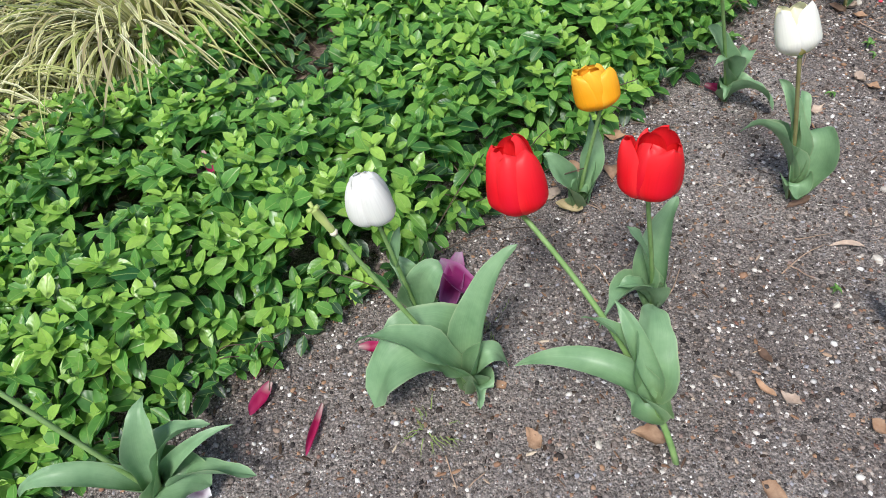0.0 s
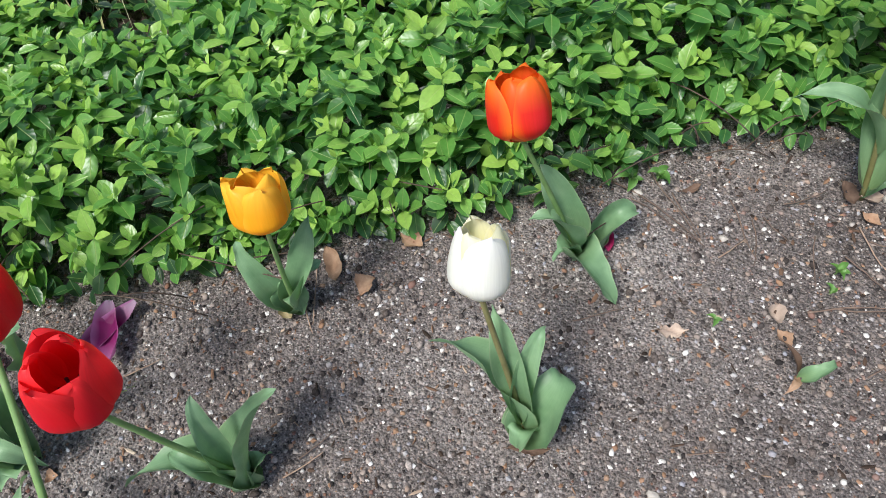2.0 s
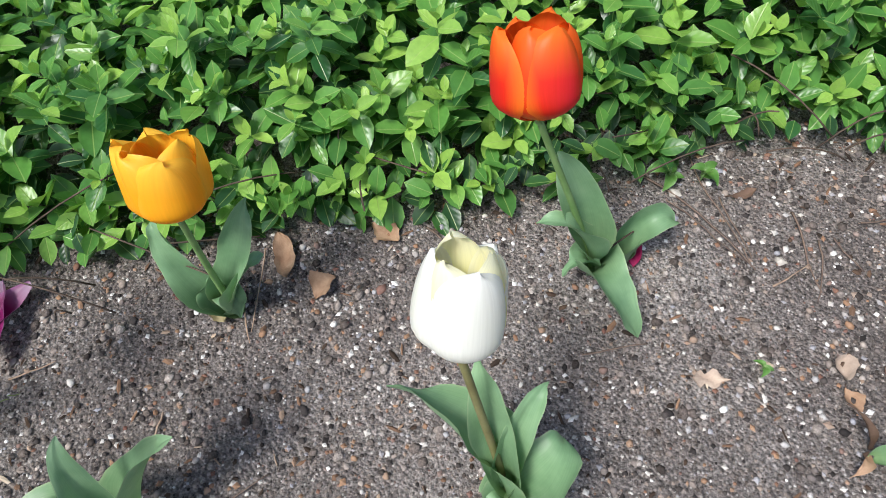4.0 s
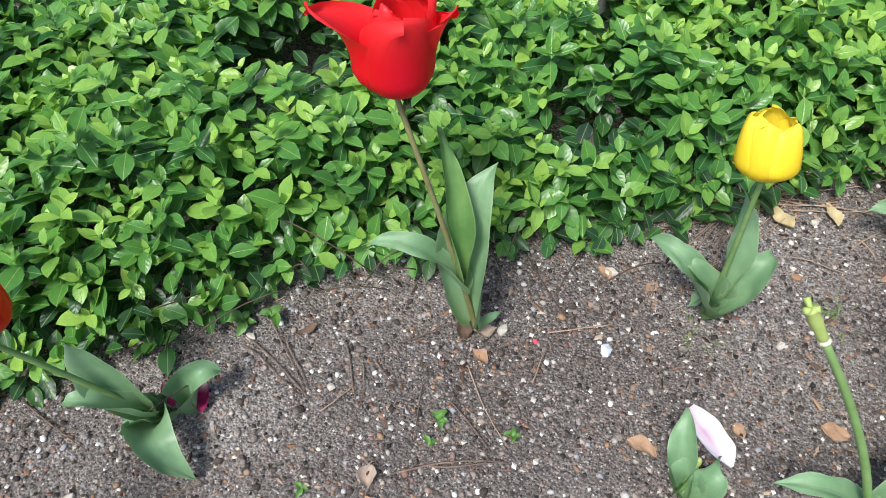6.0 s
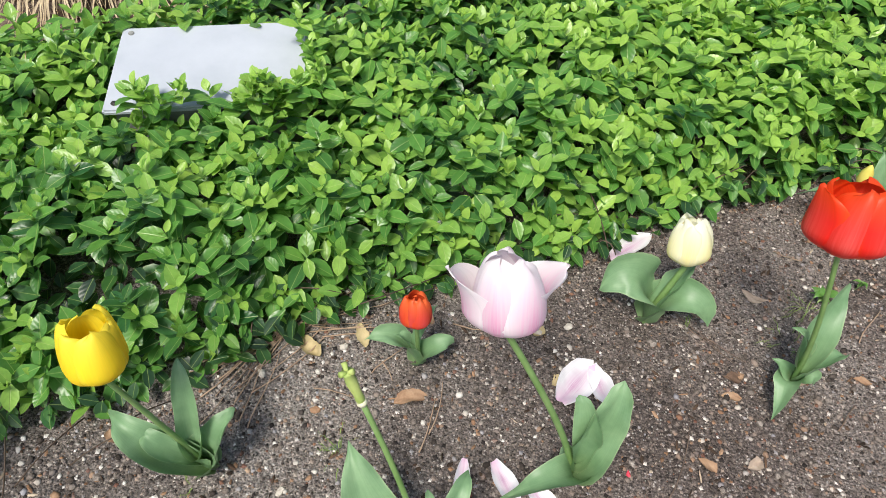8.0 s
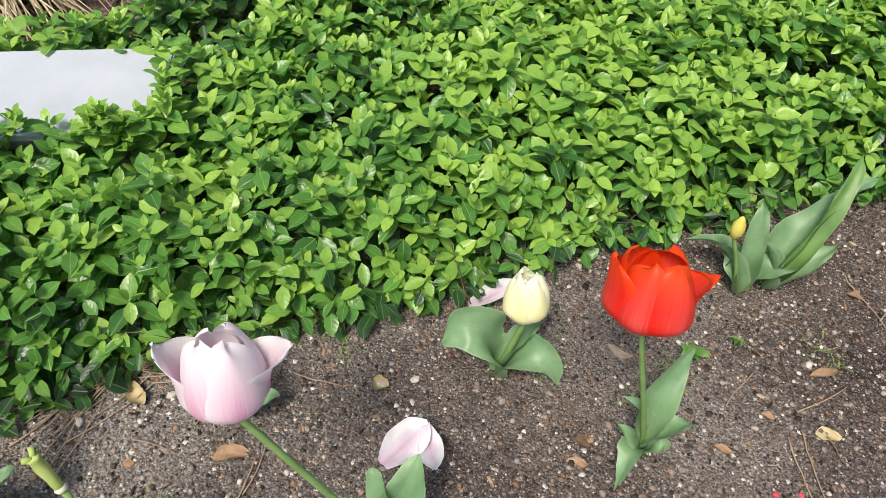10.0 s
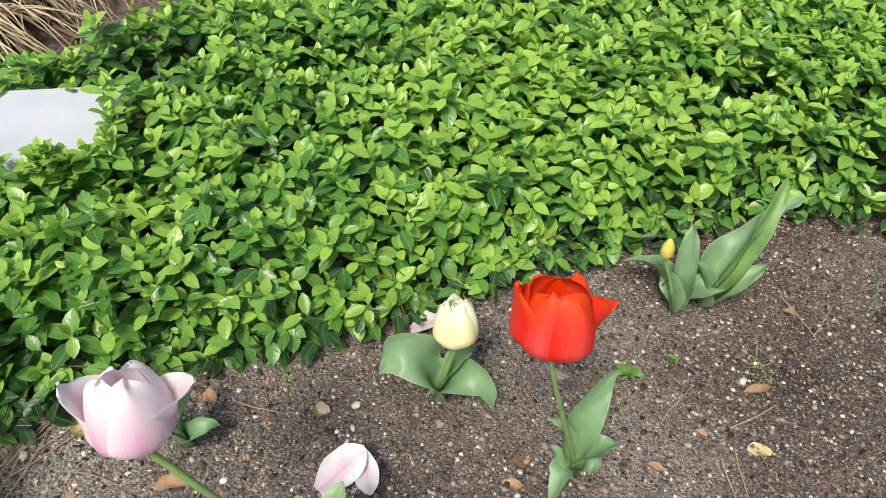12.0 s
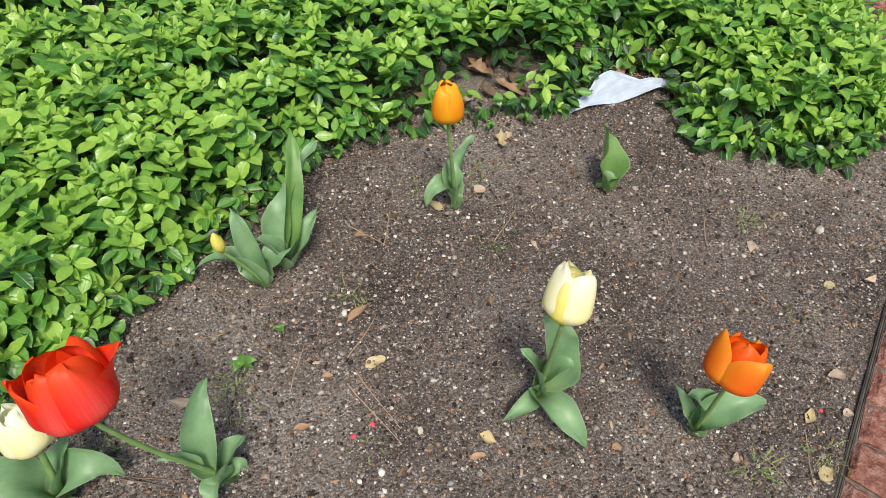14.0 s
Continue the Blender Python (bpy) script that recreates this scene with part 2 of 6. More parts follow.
ORANGE = petal_material("petal_orange", (0.86, 0.20, 0.012), (0.8, 0.36, 0.03), (0.90, 0.34, 0.03), (0.80, 0.08, 0.02))
GOLD = petal_material("petal_gold", (0.88, 0.36, 0.014), (0.82, 0.46, 0.03), (0.90, 0.48, 0.03), (0.84, 0.22, 0.02))
CORAL = petal_material("petal_coral", (0.80, 0.075, 0.03), (0.75, 0.30, 0.10), (0.84, 0.16, 0.04), (0.75, 0.10, 0.12))
MAGENTA = petal_material("petal_magenta", (0.36, 0.012, 0.085), (0.55, 0.45, 0.42), (0.48, 0.05, 0.16), None, 0.35)
PURPLE = petal_material("petal_purple", (0.25, 0.02, 0.13), (0.5, 0.36, 0.48), (0.50, 0.20, 0.40), None, 0.3)
SHED = petal_material("petal_shed_white", (0.90, 0.87, 0.91), (0.84, 0.60, 0.76), (0.92, 0.91, 0.93), (0.42, 0.04, 0.30), 0.3, 0.3)
STAMEN = plain("stamen", [(0.3, (0.02, 0.015, 0.02)), (0.7, (0.06, 0.04, 0.03))], 200)
DEAD = plain("dead_leaf", [(0.3, (0.24, 0.14, 0.085)), (0.7, (0.42, 0.29, 0.19))], 40, 0.8, 0.2, 0.4)
DEAD_PALE = plain("dead_leaf_pale", [(0.3, (0.30, 0.23, 0.18)), (0.7, (0.50, 0.41, 0.33))], 40, 0.8, 0.2, 0.4)
DEAD_DARK = plain("dead_leaf_dark", [(0.3, (0.08, 0.05, 0.035)), (0.7, (0.18, 0.12, 0.085))], 40, 0.8, 0.2, 0.4)
DEAD_YELLOW = plain("dead_leaf_yellow", [(0.3, (0.33, 0.27, 0.14)), (0.7, (0.50, 0.42, 0.25))], 40, 0.8, 0.2, 0.4)
TWIG = plain("twig", [(0.3, (0.10, 0.07, 0.055)), (0.7, (0.23, 0.17, 0.13))], 90)
STRAW = plain("pine_needle", [(0.3, (0.27, 0.185, 0.13)), (0.7, (0.44, 0.33, 0.24))], 90)
LID = plain("lid_plastic", [(0.25, (0.45, 0.49, 0.55)), (0.75, (0.55, 0.59, 0.65))], 9, 0.55, 0.4, 0.12, 0.001)
BOX = plain("box_concrete", [(0.3, (0.16, 0.17, 0.165)), (0.7, (0.28, 0.29, 0.28))], 25)
BOLT = plain("bolt_steel", [(0.3, (0.03, 0.028, 0.026)), (0.7, (0.09, 0.085, 0.08))], 90, 0.5, 0.5, 0.3, 0.001, 0.8)
PAPER = plain("paper", [(0.3, (0.42, 0.49, 0.61)), (0.7, (0.53, 0.60, 0.71))], 30, 0.75, 0.3, 0.25, 0.001)
RED_BIT = plain("red_paper", [(0.3, (0.62, 0.05, 0.09)), (0.7, (0.75, 0.09, 0.13))], 60)
QUARTZ = plain("pale_stone", [(0.3, (0.36, 0.33, 0.28)), (0.7, (0.62, 0.58, 0.52))], 90, 0.7, 0.3, 0.4)
BRICK = plain("paver_brick", [(0.3, (0.11, 0.04, 0.032)), (0.48, (0.30, 0.125, 0.095)), (0.62, (0.42, 0.23, 0.19)), (0.72, (0.5, 0.36, 0.32))], 42, 0.9, 0.2, 1.0, 0.012)
JOINT = plain("joint_sand", [(0.3, (0.07, 0.055, 0.045)), (0.7, (0.16, 0.13, 0.11))], 80)
EDGING = plain("edging", [(0.3, (0.05, 0.042, 0.036)), (0.7, (0.12, 0.10, 0.085))], 40, 0.6)
WEED = tulip_leaf_material("weed_leaf", (0.07, 0.19, 0.03), (0.14, 0.30, 0.06))


def blade_material():
    m, nt, b = material("sedge_blade", 0.5, 0.35)
    u, v = uv_parts(nt)
    r = island(nt)
    body = ramp(nt, r, [(0.0, (0.36, 0.29, 0.19)), (0.2, (0.52, 0.50, 0.20)), (0.45, (0.74, 0.71, 0.50)), (0.65, (0.58, 0.56, 0.26)), (0.85, (0.27, 0.32, 0.08)), (1.0, (0.40, 0.30, 0.19))])
    across = calc(nt, "ABSOLUTE", calc(nt, "SUBTRACT", v, 0.5))
    c = mix(nt, ramp(nt, across, [(0.1, (0.6, 0.6, 0.6)), (0.3, (0, 0, 0))]), body, (0.20, 0.27, 0.05))
    c = mix(nt, ramp(nt, u, [(0.0, (0.8, 0.8, 0.8)), (0.3, (0, 0, 0))]), c, (0.14, 0.13, 0.05))
    thin(m, nt, b, c, 0.2)
    return m


BLADE = blade_material()
DRY_BLADE = plain("dry_blade", [(0.3, (0.36, 0.28, 0.18)), (0.7, (0.64, 0.54, 0.38))], 30)
GRASS = tulip_leaf_material("grass_blade", (0.12, 0.22, 0.04), (0.30, 0.34, 0.12))


# ---- mesh helpers ----
def mesh_from(name, verts, faces, mat, uvs=None, smooth=True):
    me = bpy.data.meshes.new(name)
    me.from_pydata(verts, [], faces)
    if uvs is not None:
        layer = me.uv_layers.new(name="UVMap")
        idx = np.empty(len(me.loops), dtype=np.int32)
        me.loops.foreach_get("vertex_index", idx)
        layer.data.foreach_set("uv", np.asarray(uvs, dtype=np.float32)[idx].ravel())
    if smooth:
        me.polygons.foreach_set("use_smooth", np.ones(len(me.polygons), dtype=bool))
    me.materials.append(mat)
    me.update()
    return me


def part(name, me, parent, label=""):
    ob = new(name, me)
    ob.parent = parent
    return tagged(ob, label)


def thing(name, at, label, category, group="", kind="", me=None):
    ob = new(name, me)
    ob.location = at
    return tagged(ob, label, category, group, kind)


def grid_faces(nu, nv, closed=False):
    f = []
    for i in range(nu - 1):
        for j in range(nv if closed else nv - 1):
            k = (j + 1) % nv
            f.append((i * nv + j, i * nv + k, (i + 1) * nv + k, (i + 1) * nv + j))
    return f


def bezier(pts, t):
    p = [Vector(q) for q in pts]
    while len(p) > 1:
        p = [a.lerp(b, t) for a, b in zip(p, p[1:])]
    return p[0]


def tube(name, path, radii, mat, sides=8):
    """A round rod along a list of points, closed at its ends."""
    path = [Vector(p) for p in path]
    verts, n = [], len(path)
    ref = Vector((0.31, 0.95, 0.05))
    for i, p in enumerate(path):
        d = (path[min(i + 1, n - 1)] - path[max(i - 1, 0)]).normalized()
        a = d.cross(ref)
        a = a.normalized() if a.length > 1e-4 else d.cross(Vector((1, 0, 0))).normalized()
        b = d.cross(a)
        for k in range(sides):
            w = 2 * math.pi * k / sides
            verts.append(p + (a * math.cos(w) + b * math.sin(w)) * radii[i])
    faces = grid_faces(n, sides, True)
    faces += [tuple(range(sides))[::-1], tuple((n - 1) * sides + k for k in range(sides))]
    return mesh_from(name, verts, faces, mat)


# ---- ground ----
def ground_height(x, y):
    p = Vector((x, y, 0))
    return 0.007 * noise.noise(p * 3.1) + 0.005 * noise.noise(p * 9) + 0.0042 * noise.noise(p * 27) + 0.0022 * noise.noise(p * 61)


def axis(lo, hi, step, far):
    fine = list(np.arange(lo, hi + 1e-6, step))
    out = [0.3, 0.8, 2, 5, 12, 30, far]
    return [lo - d for d in out[::-1]] + fine + [hi + d for d in out]


gx, gy = axis(-1.9, 4.6, 0.015, 90), axis(-0.5, 4.4, 0.015, 90)
gv = [(x, y, ground_height(x, y) if -2 < x < 4.7 and -0.6 < y < 4.5 else -0.012) for x in gx for y in gy]
thing("ground", (0, 0, 0), "gritty grey-brown bare soil with fine gravel", "soil", kind="structure",
      me=mesh_from("ground", gv, grid_faces(len(gx), len(gy)), SOIL))

FRONT = [(-2.20, -0.62), (-1.40, -0.07), (-0.90, 0.28), (-0.55, 0.55), (-0.29, 0.75), (-0.02, 0.95), (0.05, 1.02), (0.21, 1.16), (0.42, 1.31), (0.58, 1.49), (0.69, 1.62), (0.94, 1.77), (1.16, 1.87), (1.40, 2.08), (1.59, 2.22), (1.87, 2.33), (2.12, 2.52), (2.36, 2.67), (2.51, 2.74), (2.73, 2.89), (2.92, 2.90), (3.11, 2.91), (3.33, 2.85)]
BACK = [(4.45, 3.15), (4.25, 3.60), (3.90, 4.10), (3.20, 4.10), (2.20, 3.95), (1.50, 3.50), (1.01, 3.10), (0.95, 2.85), (0.80, 2.82), (0.50, 2.62), (0.02, 2.20), (-0.30, 1.95), (-0.62, 1.82), (-0.85, 1.54), (-1.05, 1.32), (-1.19, 1.18), (-1.60, 0.80), (-2.20, 0.40)]
RIGHT = [(3.42, 2.79), (3.56, 2.91), (3.75, 2.94), (3.83, 2.81), (3.68, 2.55), (3.85, 2.46), (4.05, 2.33), (4.30, 2.38), (4.59, 2.67), (4.57, 2.84)]


def smooth_loop(pts, n=3):
    for _ in range(n):
        q = []
        for a, b in zip(pts, pts[1:] + pts[:1]):
            q += [(a[0] * 0.75 + b[0] * 0.25, a[1] * 0.75 + b[1] * 0.25), (a[0] * 0.25 + b[0] * 0.75, a[1] * 0.25 + b[1] * 0.75)]
        pts = q
    return np.array(pts)


COVER_AREA = smooth_loop(FRONT + RIGHT + BACK, 2)


def inside_and_distance(P, poly):
    """For points P: inside the outline or not, and the distance to it."""
    a, b = poly, np.roll(poly, -1, 0)
    ins = np.zeros(len(P), bool)
    dist = np.full(len(P), 1e9)
    for (x0, y0), (x1, y1) in zip(a, b):
        cross = ((y0 > P[:, 1]) != (y1 > P[:, 1]))
        with np.errstate(divide="ignore", invalid="ignore"):
            xi = (x1 - x0) * (P[:, 1] - y0) / (y1 - y0) + x0
        ins ^= cross & (P[:, 0] < xi)
        d = np.array([x1 - x0, y1 - y0])
        t = np.clip(((P - (x0, y0)) @ d) / max(d @ d, 1e-12), 0, 1)
        dist = np.minimum(dist, np.linalg.norm(P - ((x0, y0) + t[:, None] * d), axis=1))
    return ins, dist


# mulch behind the ground cover
mulch_poly = [(-2.6, 0.2), (-1.3, 0.72), (-0.9, 0.98), (-0.5, 1.3), (0.1, 2.0), (0.6, 2.5), (1.3, 2.72), (1.5, 3.3), (1.8, 4.2), (-2.6, 4.2)]
mv = []
for i in range(61):
    for j in range(61):
        mv.append((-2.6 + 4.4 * i / 60, 0.2 + 4.0 * j / 60))
mi, _ = inside_and_distance(np.array(mv), np.array(mulch_poly))
keep = {k: n for n, k in enumerate(np.nonzero(mi)[0])}
mf = [tuple(keep[k] for k in f) for f in grid_faces(61, 61) if all(k in keep for k in f)]
mp = [(mv[k][0], mv[k][1], ground_height(*mv[k]) + 0.012 + 0.006 * noise.noise(Vector((mv[k][0] * 20, mv[k][1] * 20, 3)))) for k in keep]
thing("mulch", (0, 0, 0), "dark brown shredded bark mulch behind the ground cover", "mulch", kind="structure", me=mesh_from("mulch", mp, mf, MULCH))

rng = np.random.default_rng(7)


def unit_stone(seed):
    bm = bmesh.new()
    bmesh.ops.create_icosphere(bm, subdivisions=1, radius=1)
    r = random.Random(seed)
    for v in bm.verts:
        v.co *= 0.78 + 0.44 * r.random()
    vs = np.array([v.co[:] for v in bm.verts])
    fs = np.array([[v.index for v in f.verts] for f in bm.faces])
    bm.free()
    return vs, fs


STONES = [unit_stone(k) for k in range(8)]


OCTA_V = np.array([(1, 0, 0), (0, 1, 0), (-1, 0, 0), (0, -1, 0), (0, 0, 1), (0, 0, -1)], float)
OCTA_F = np.array([(0, 1, 4), (1, 2, 4), (2, 3, 4), (3, 0, 4), (1, 0, 5), (2, 1, 5), (3, 2, 5), (0, 3, 5)])


def scatter_stones(name, P, sizes, mat, flat=0.65, fine=False):
    """Many small stones in one mesh, each turned, squashed and half sunk."""
    n = len(P)
    vs, fs = (OCTA_V, OCTA_F) if fine else STONES[0]
    v = np.repeat(vs[None], n, 0) * (0.75 + 0.5 * rng.random((n, len(vs), 1)))
    v *= (np.array(sizes)[:, None] * np.stack([0.8 + 0.6 * rng.random(n), np.ones(n), np.full(n, flat)], 1))[:, None, :]
    a = rng.random(n)[:, None] * 6.28
    x, y = v[:, :, 0] * np.cos(a) - v[:, :, 1] * np.sin(a), v[:, :, 0] * np.sin(a) + v[:, :, 1] * np.cos(a)
    h = np.array([ground_height(px, py) for px, py in P]) + np.array(sizes) * flat * 0.5
    V = np.stack([x + P[:, :1], y + P[:, 1:], v[:, :, 2] + h[:, None]], 2).reshape(-1, 3)
    F = (fs[None] + (np.arange(n) * len(vs))[:, None, None]).reshape(-1, 3)
    return mesh_from(name, V.tolist(), F.tolist(), mat, smooth=not fine)


def soil_points(n, lo=(-1.1, -0.35), hi=(4.3, 3.05)):
    P = lo + rng.random((n, 2)) * (np.array(hi) - lo)
    ins, d = inside_and_distance(P, COVER_AREA)
    edge = (P[:, 1] - 1.670) * 0.853 - (P[:, 0] - 3.392) * 0.522  # left of the paved edge
    return P[(~ins | (d < 0.1)) & (edge > 0.03)]


gp = soil_points(200000)
thing("soil_grit", (0, 0, 0), "loose grey and tan grit scattered over the soil", "gravel", kind="stuff",
      me=scatter_stones("soil_grit", gp, 0.0013 + 0.0034 * rng.random(len(gp)) ** 2.4, GRIT, 0.8, True))
CLOD, knt, kb = material("clod", 0.95, 0.12)
kc = ramp(knt, island(knt), [(0.0, (0.05, 0.041, 0.036)), (0.45, (0.16, 0.132, 0.115)), (0.85, (0.30, 0.26, 0.23)), (1.0, (0.42, 0.37, 0.33))])
knt.links.new(mix(knt, 0.7, kc, ramp(knt, noise_tex(knt, 260, 5, 0.75, place_of(knt)), [(0.36, (0.4, 0.4, 0.4)), (0.64, (1.6, 1.6, 1.6))]), "MULTIPLY"), kb.inputs["Base Color"])
bump(knt, kb, noise_tex(knt, 320, 4, 0.7, place_of(knt)), 0.8, 0.003)
gp = soil_points(30000)
gp = gp[np.array([noise.noise(Vector((x * 6, y * 6, 11))) for x, y in gp]) > -0.25]
thing("soil_clods", (0, 0, 0), "crumbly grey-brown soil clods over the bed", "soil", kind="stuff",
      me=scatter_stones("soil_clods", gp, 0.0020 + 0.0050 * rng.random(len(gp)) ** 2.8, CLOD, 0.75))
gravel = thing("soil_gravel", (0, 0, 0), "small rounded pebbles lying on the soil", "gravel", kind="stuff")
gp = soil_points(30000)
gravel_rest = part("small_pebbles", scatter_stones("small_pebbles", gp, 0.0020 + 0.0036 * rng.random(len(gp)) ** 2.0, GRIT, 0.7), gravel)
tagged(gravel_rest, kind="stuff")
pebble_meshes = []
for k in range(8):
    vs, fs = STONES[k]
    pebble_meshes.append(mesh_from("pebble", (vs * (1.15, 0.9, 0.6)).tolist(), fs.tolist(), PEBBLE, smooth=True))
gp = soil_points(420)[:240]
for k, (x, y) in enumerate(gp):
    ob = part("pebble", pebble_meshes[k % 8], gravel)
    s = 0.004 + 0.0055 * rng.random() ** 2.5
    ob.matrix_local = pose(x, y, ground_height(x, y) + 0.2 * s, 0, 0, 360 * rng.random()) @ Matrix.Scale(s, 4)

gp = soil_points(9000)
dv, df = [], []
for x, y in gp:
    L, w = 0.003 + 0.009 * rng.random() ** 2, 0.0012 + 0.003 * rng.random()
    M = pose(x, y, ground_height(x, y) + 0.003, rng.normal() * 12, rng.normal() * 12, 360 * rng.random())
    o = len(dv)
    for sx, sy, sz in ((-1, -0.7, 0), (0.2, -1, 0), (1, 0.1, 0), (0.3, 0.9, 0), (-0.8, 0.6, 0), (0, 0, 1)):
        dv.append((M @ Vector((sx * L, sy * w, sz * 0.0025)))[:])
    df += [(o + k, o + (k + 1) % 5, o + 5) for k in range(5)]
DEBRIS, dnt, db = material("debris", 0.9, 0.15)
dnt.links.new(ramp(dnt, island(dnt), [(0.0, (0.03, 0.022, 0.017)), (0.45, (0.10, 0.065, 0.045)), (0.7, (0.22, 0.13, 0.08)), (0.88, (0.34, 0.21, 0.13)), (1.0, (0.5, 0.42, 0.32))]), db.inputs["Base Color"])
thing("soil_debris", (0, 0, 0), "bits of dead leaf and bark scattered over the soil", "debris", kind="stuff", me=mesh_from("soil_debris", dv, df, DEBRIS, smooth=False))

# ---- ground cover ----
LID_AT, LID_TURN, LID_SIZE, LID_Z = (1.080, 2.547), 19.0, (0.40, 0.265), 0.20


def leaf_template(kind):
    """One small oval leaf: length 1 along x, folded on its midrib; 11 points."""
    w, fold, droop = ((0.285, 0.14, 0.12), (0.26, 0.20, 0.05), (0.31, 0.10, 0.20), (0.245, 0.26, -0.02))[kind]
    xs = (0.0, 0.28, 0.55, 0.80, 1.0)
    hw = (0.0, w * 0.85, w, w * 0.66, 0.0)
    mid = [(x, 0.0, -droop * x * x) for x in xs]
    lf = [(x - 0.02, h, -droop * x * x + fold * h * 2.2) for x, h in zip(xs[1:4], hw[1:4])]
    rt = [(x + 0.01, -h, -droop * x * x + fold * h * 2.2) for x, h in zip(xs[1:4], hw[1:4])]
    v = np.array(mid + lf + rt)
    uv = np.array([(x, 0.5) for x in xs] + [(x, 0.5 + h / (2 * w)) for x, h in zip(xs[1:4], hw[1:4])] + [(x, 0.5 - h / (2 * w)) for x, h in zip(xs[1:4], hw[1:4])])
    f = [(0, 1, 5), (1, 2, 6, 5), (2, 3, 7, 6), (3, 4, 7), (0, 8, 1), (1, 8, 9, 2), (2, 9, 10, 3), (3, 10, 4)]
    return v, uv, f


TEMPLATES = [leaf_template(k) for k in range(4)]


def basis(azimuth, pitch, roll):
    ca, sa, cp, sp = math.cos(azimuth), math.sin(azimuth), math.cos(pitch), math.sin(pitch)
    x = np.array([ca * cp, sa * cp, sp])
    y = np.array([-sa, ca, 0.0])
    z = np.cross(x, y)
    cr, sr = math.cos(roll), math.sin(roll)
    return np.stack([x, y * cr + z * sr, z * cr - y * sr])


class LeafPile:
    def __init__(self):
        self.V, self.F, self.U, self.A, self.n = [], [], [], [], 0

    def add(self, at, azimuth, pitch, size, age, roll=0.0):
        v, uv, f = TEMPLATES[rng.integers(4)]
        self.V.append(v * size @ basis(azimuth, pitch, roll) + at)
        self.U.append(uv)
        self.A.append(np.full(len(v), age))
        self.F += [tuple(i + self.n for i in q) for q in f]
        self.n += len(v)

    def mesh(self, name, mat):
        me = mesh_from(name, np.concatenate(self.V).tolist(), self.F, mat, np.concatenate(self.U))
        at = me.attributes.new("age", "FLOAT", "POINT")
        at.data.foreach_set("value", np.concatenate(self.A).astype(np.float32))
        return me


def sprig(pile, at, lean, azimuth, scale, vigour, pairs):
    """A shoot: crossed pairs of leaves, small and bright at its tip, larger and darker below."""
    axis_dir = np.array([math.cos(lean[1]) * math.sin(lean[0]), math.sin(lean[1]) * math.sin(lean[0]), math.cos(lean[0])])
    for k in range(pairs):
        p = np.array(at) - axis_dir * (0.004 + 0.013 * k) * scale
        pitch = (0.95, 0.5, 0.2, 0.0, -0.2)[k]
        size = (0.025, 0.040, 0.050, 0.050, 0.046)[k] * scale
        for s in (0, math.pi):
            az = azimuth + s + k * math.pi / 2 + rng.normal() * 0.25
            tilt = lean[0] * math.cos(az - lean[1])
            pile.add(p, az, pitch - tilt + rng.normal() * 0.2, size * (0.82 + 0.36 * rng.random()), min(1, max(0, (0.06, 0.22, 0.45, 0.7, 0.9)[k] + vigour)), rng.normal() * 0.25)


def jittered(step, lo, hi):
    xs, ys = np.arange(lo[0], hi[0], step), np.arange(lo[1], hi[1], step * 0.87)
    P = np.array([(x + (j % 2) * step / 2, y) for j, y in enumerate(ys) for x in xs])
    return P + (rng.random(P.shape) - 0.5) * step * 0.95


def over_lid(P, grow=0.0):
    a = radians(LID_TURN)
    q = P - LID_AT
    u, w = q[:, 0] * math.cos(a) + q[:, 1] * math.sin(a), -q[:, 0] * math.sin(a) + q[:, 1] * math.cos(a)
    return (abs(u) < LID_SIZE[0] / 2 + grow) & (abs(w) < LID_SIZE[1] / 2 + grow)


def cover_top(x, y, d):
    s = min(1.0, max(0.0, d / 0.13))
    s = s * s * (3 - 2 * s)
    n = noise.noise(Vector((x * 5, y * 5, 1.7))) * 0.03 + noise.noise(Vector((x * 14, y * 14, 4.1))) * 0.022
    return 0.055 + 0.135 * s + n * (0.35 + 0.65 * s)


upper, lower, runners = LeafPile(), LeafPile(), []
P = jittered(0.046, (-2.25, -0.75), (4.5, 4.0))
ins, dist = inside_and_distance(P, COVER_AREA)
thinned = np.array([noise.noise(Vector((x * 3.3, y * 3.3, 9))) for x, y in P])
ok = ins & ~over_lid(P, 0.012) & ((thinned > np.where(P[:, 0] < 1.3, -0.38, -0.55)) | (dist < 0.1))
eps = 0.02
_, dx = inside_and_distance(P + (eps, 0), COVER_AREA)
_, dy = inside_and_distance(P + (0, eps), COVER_AREA)
bare_right = (P[:, 0] > 2.95) & (P[:, 1] < 3.02) & (P[:, 0] < 3.75)
bare_spot = ((P[:, 0] - 3.25) / 0.19) ** 2 + ((P[:, 1] - 2.965) / 0.10) ** 2 < 1
ok &= ~bare_spot
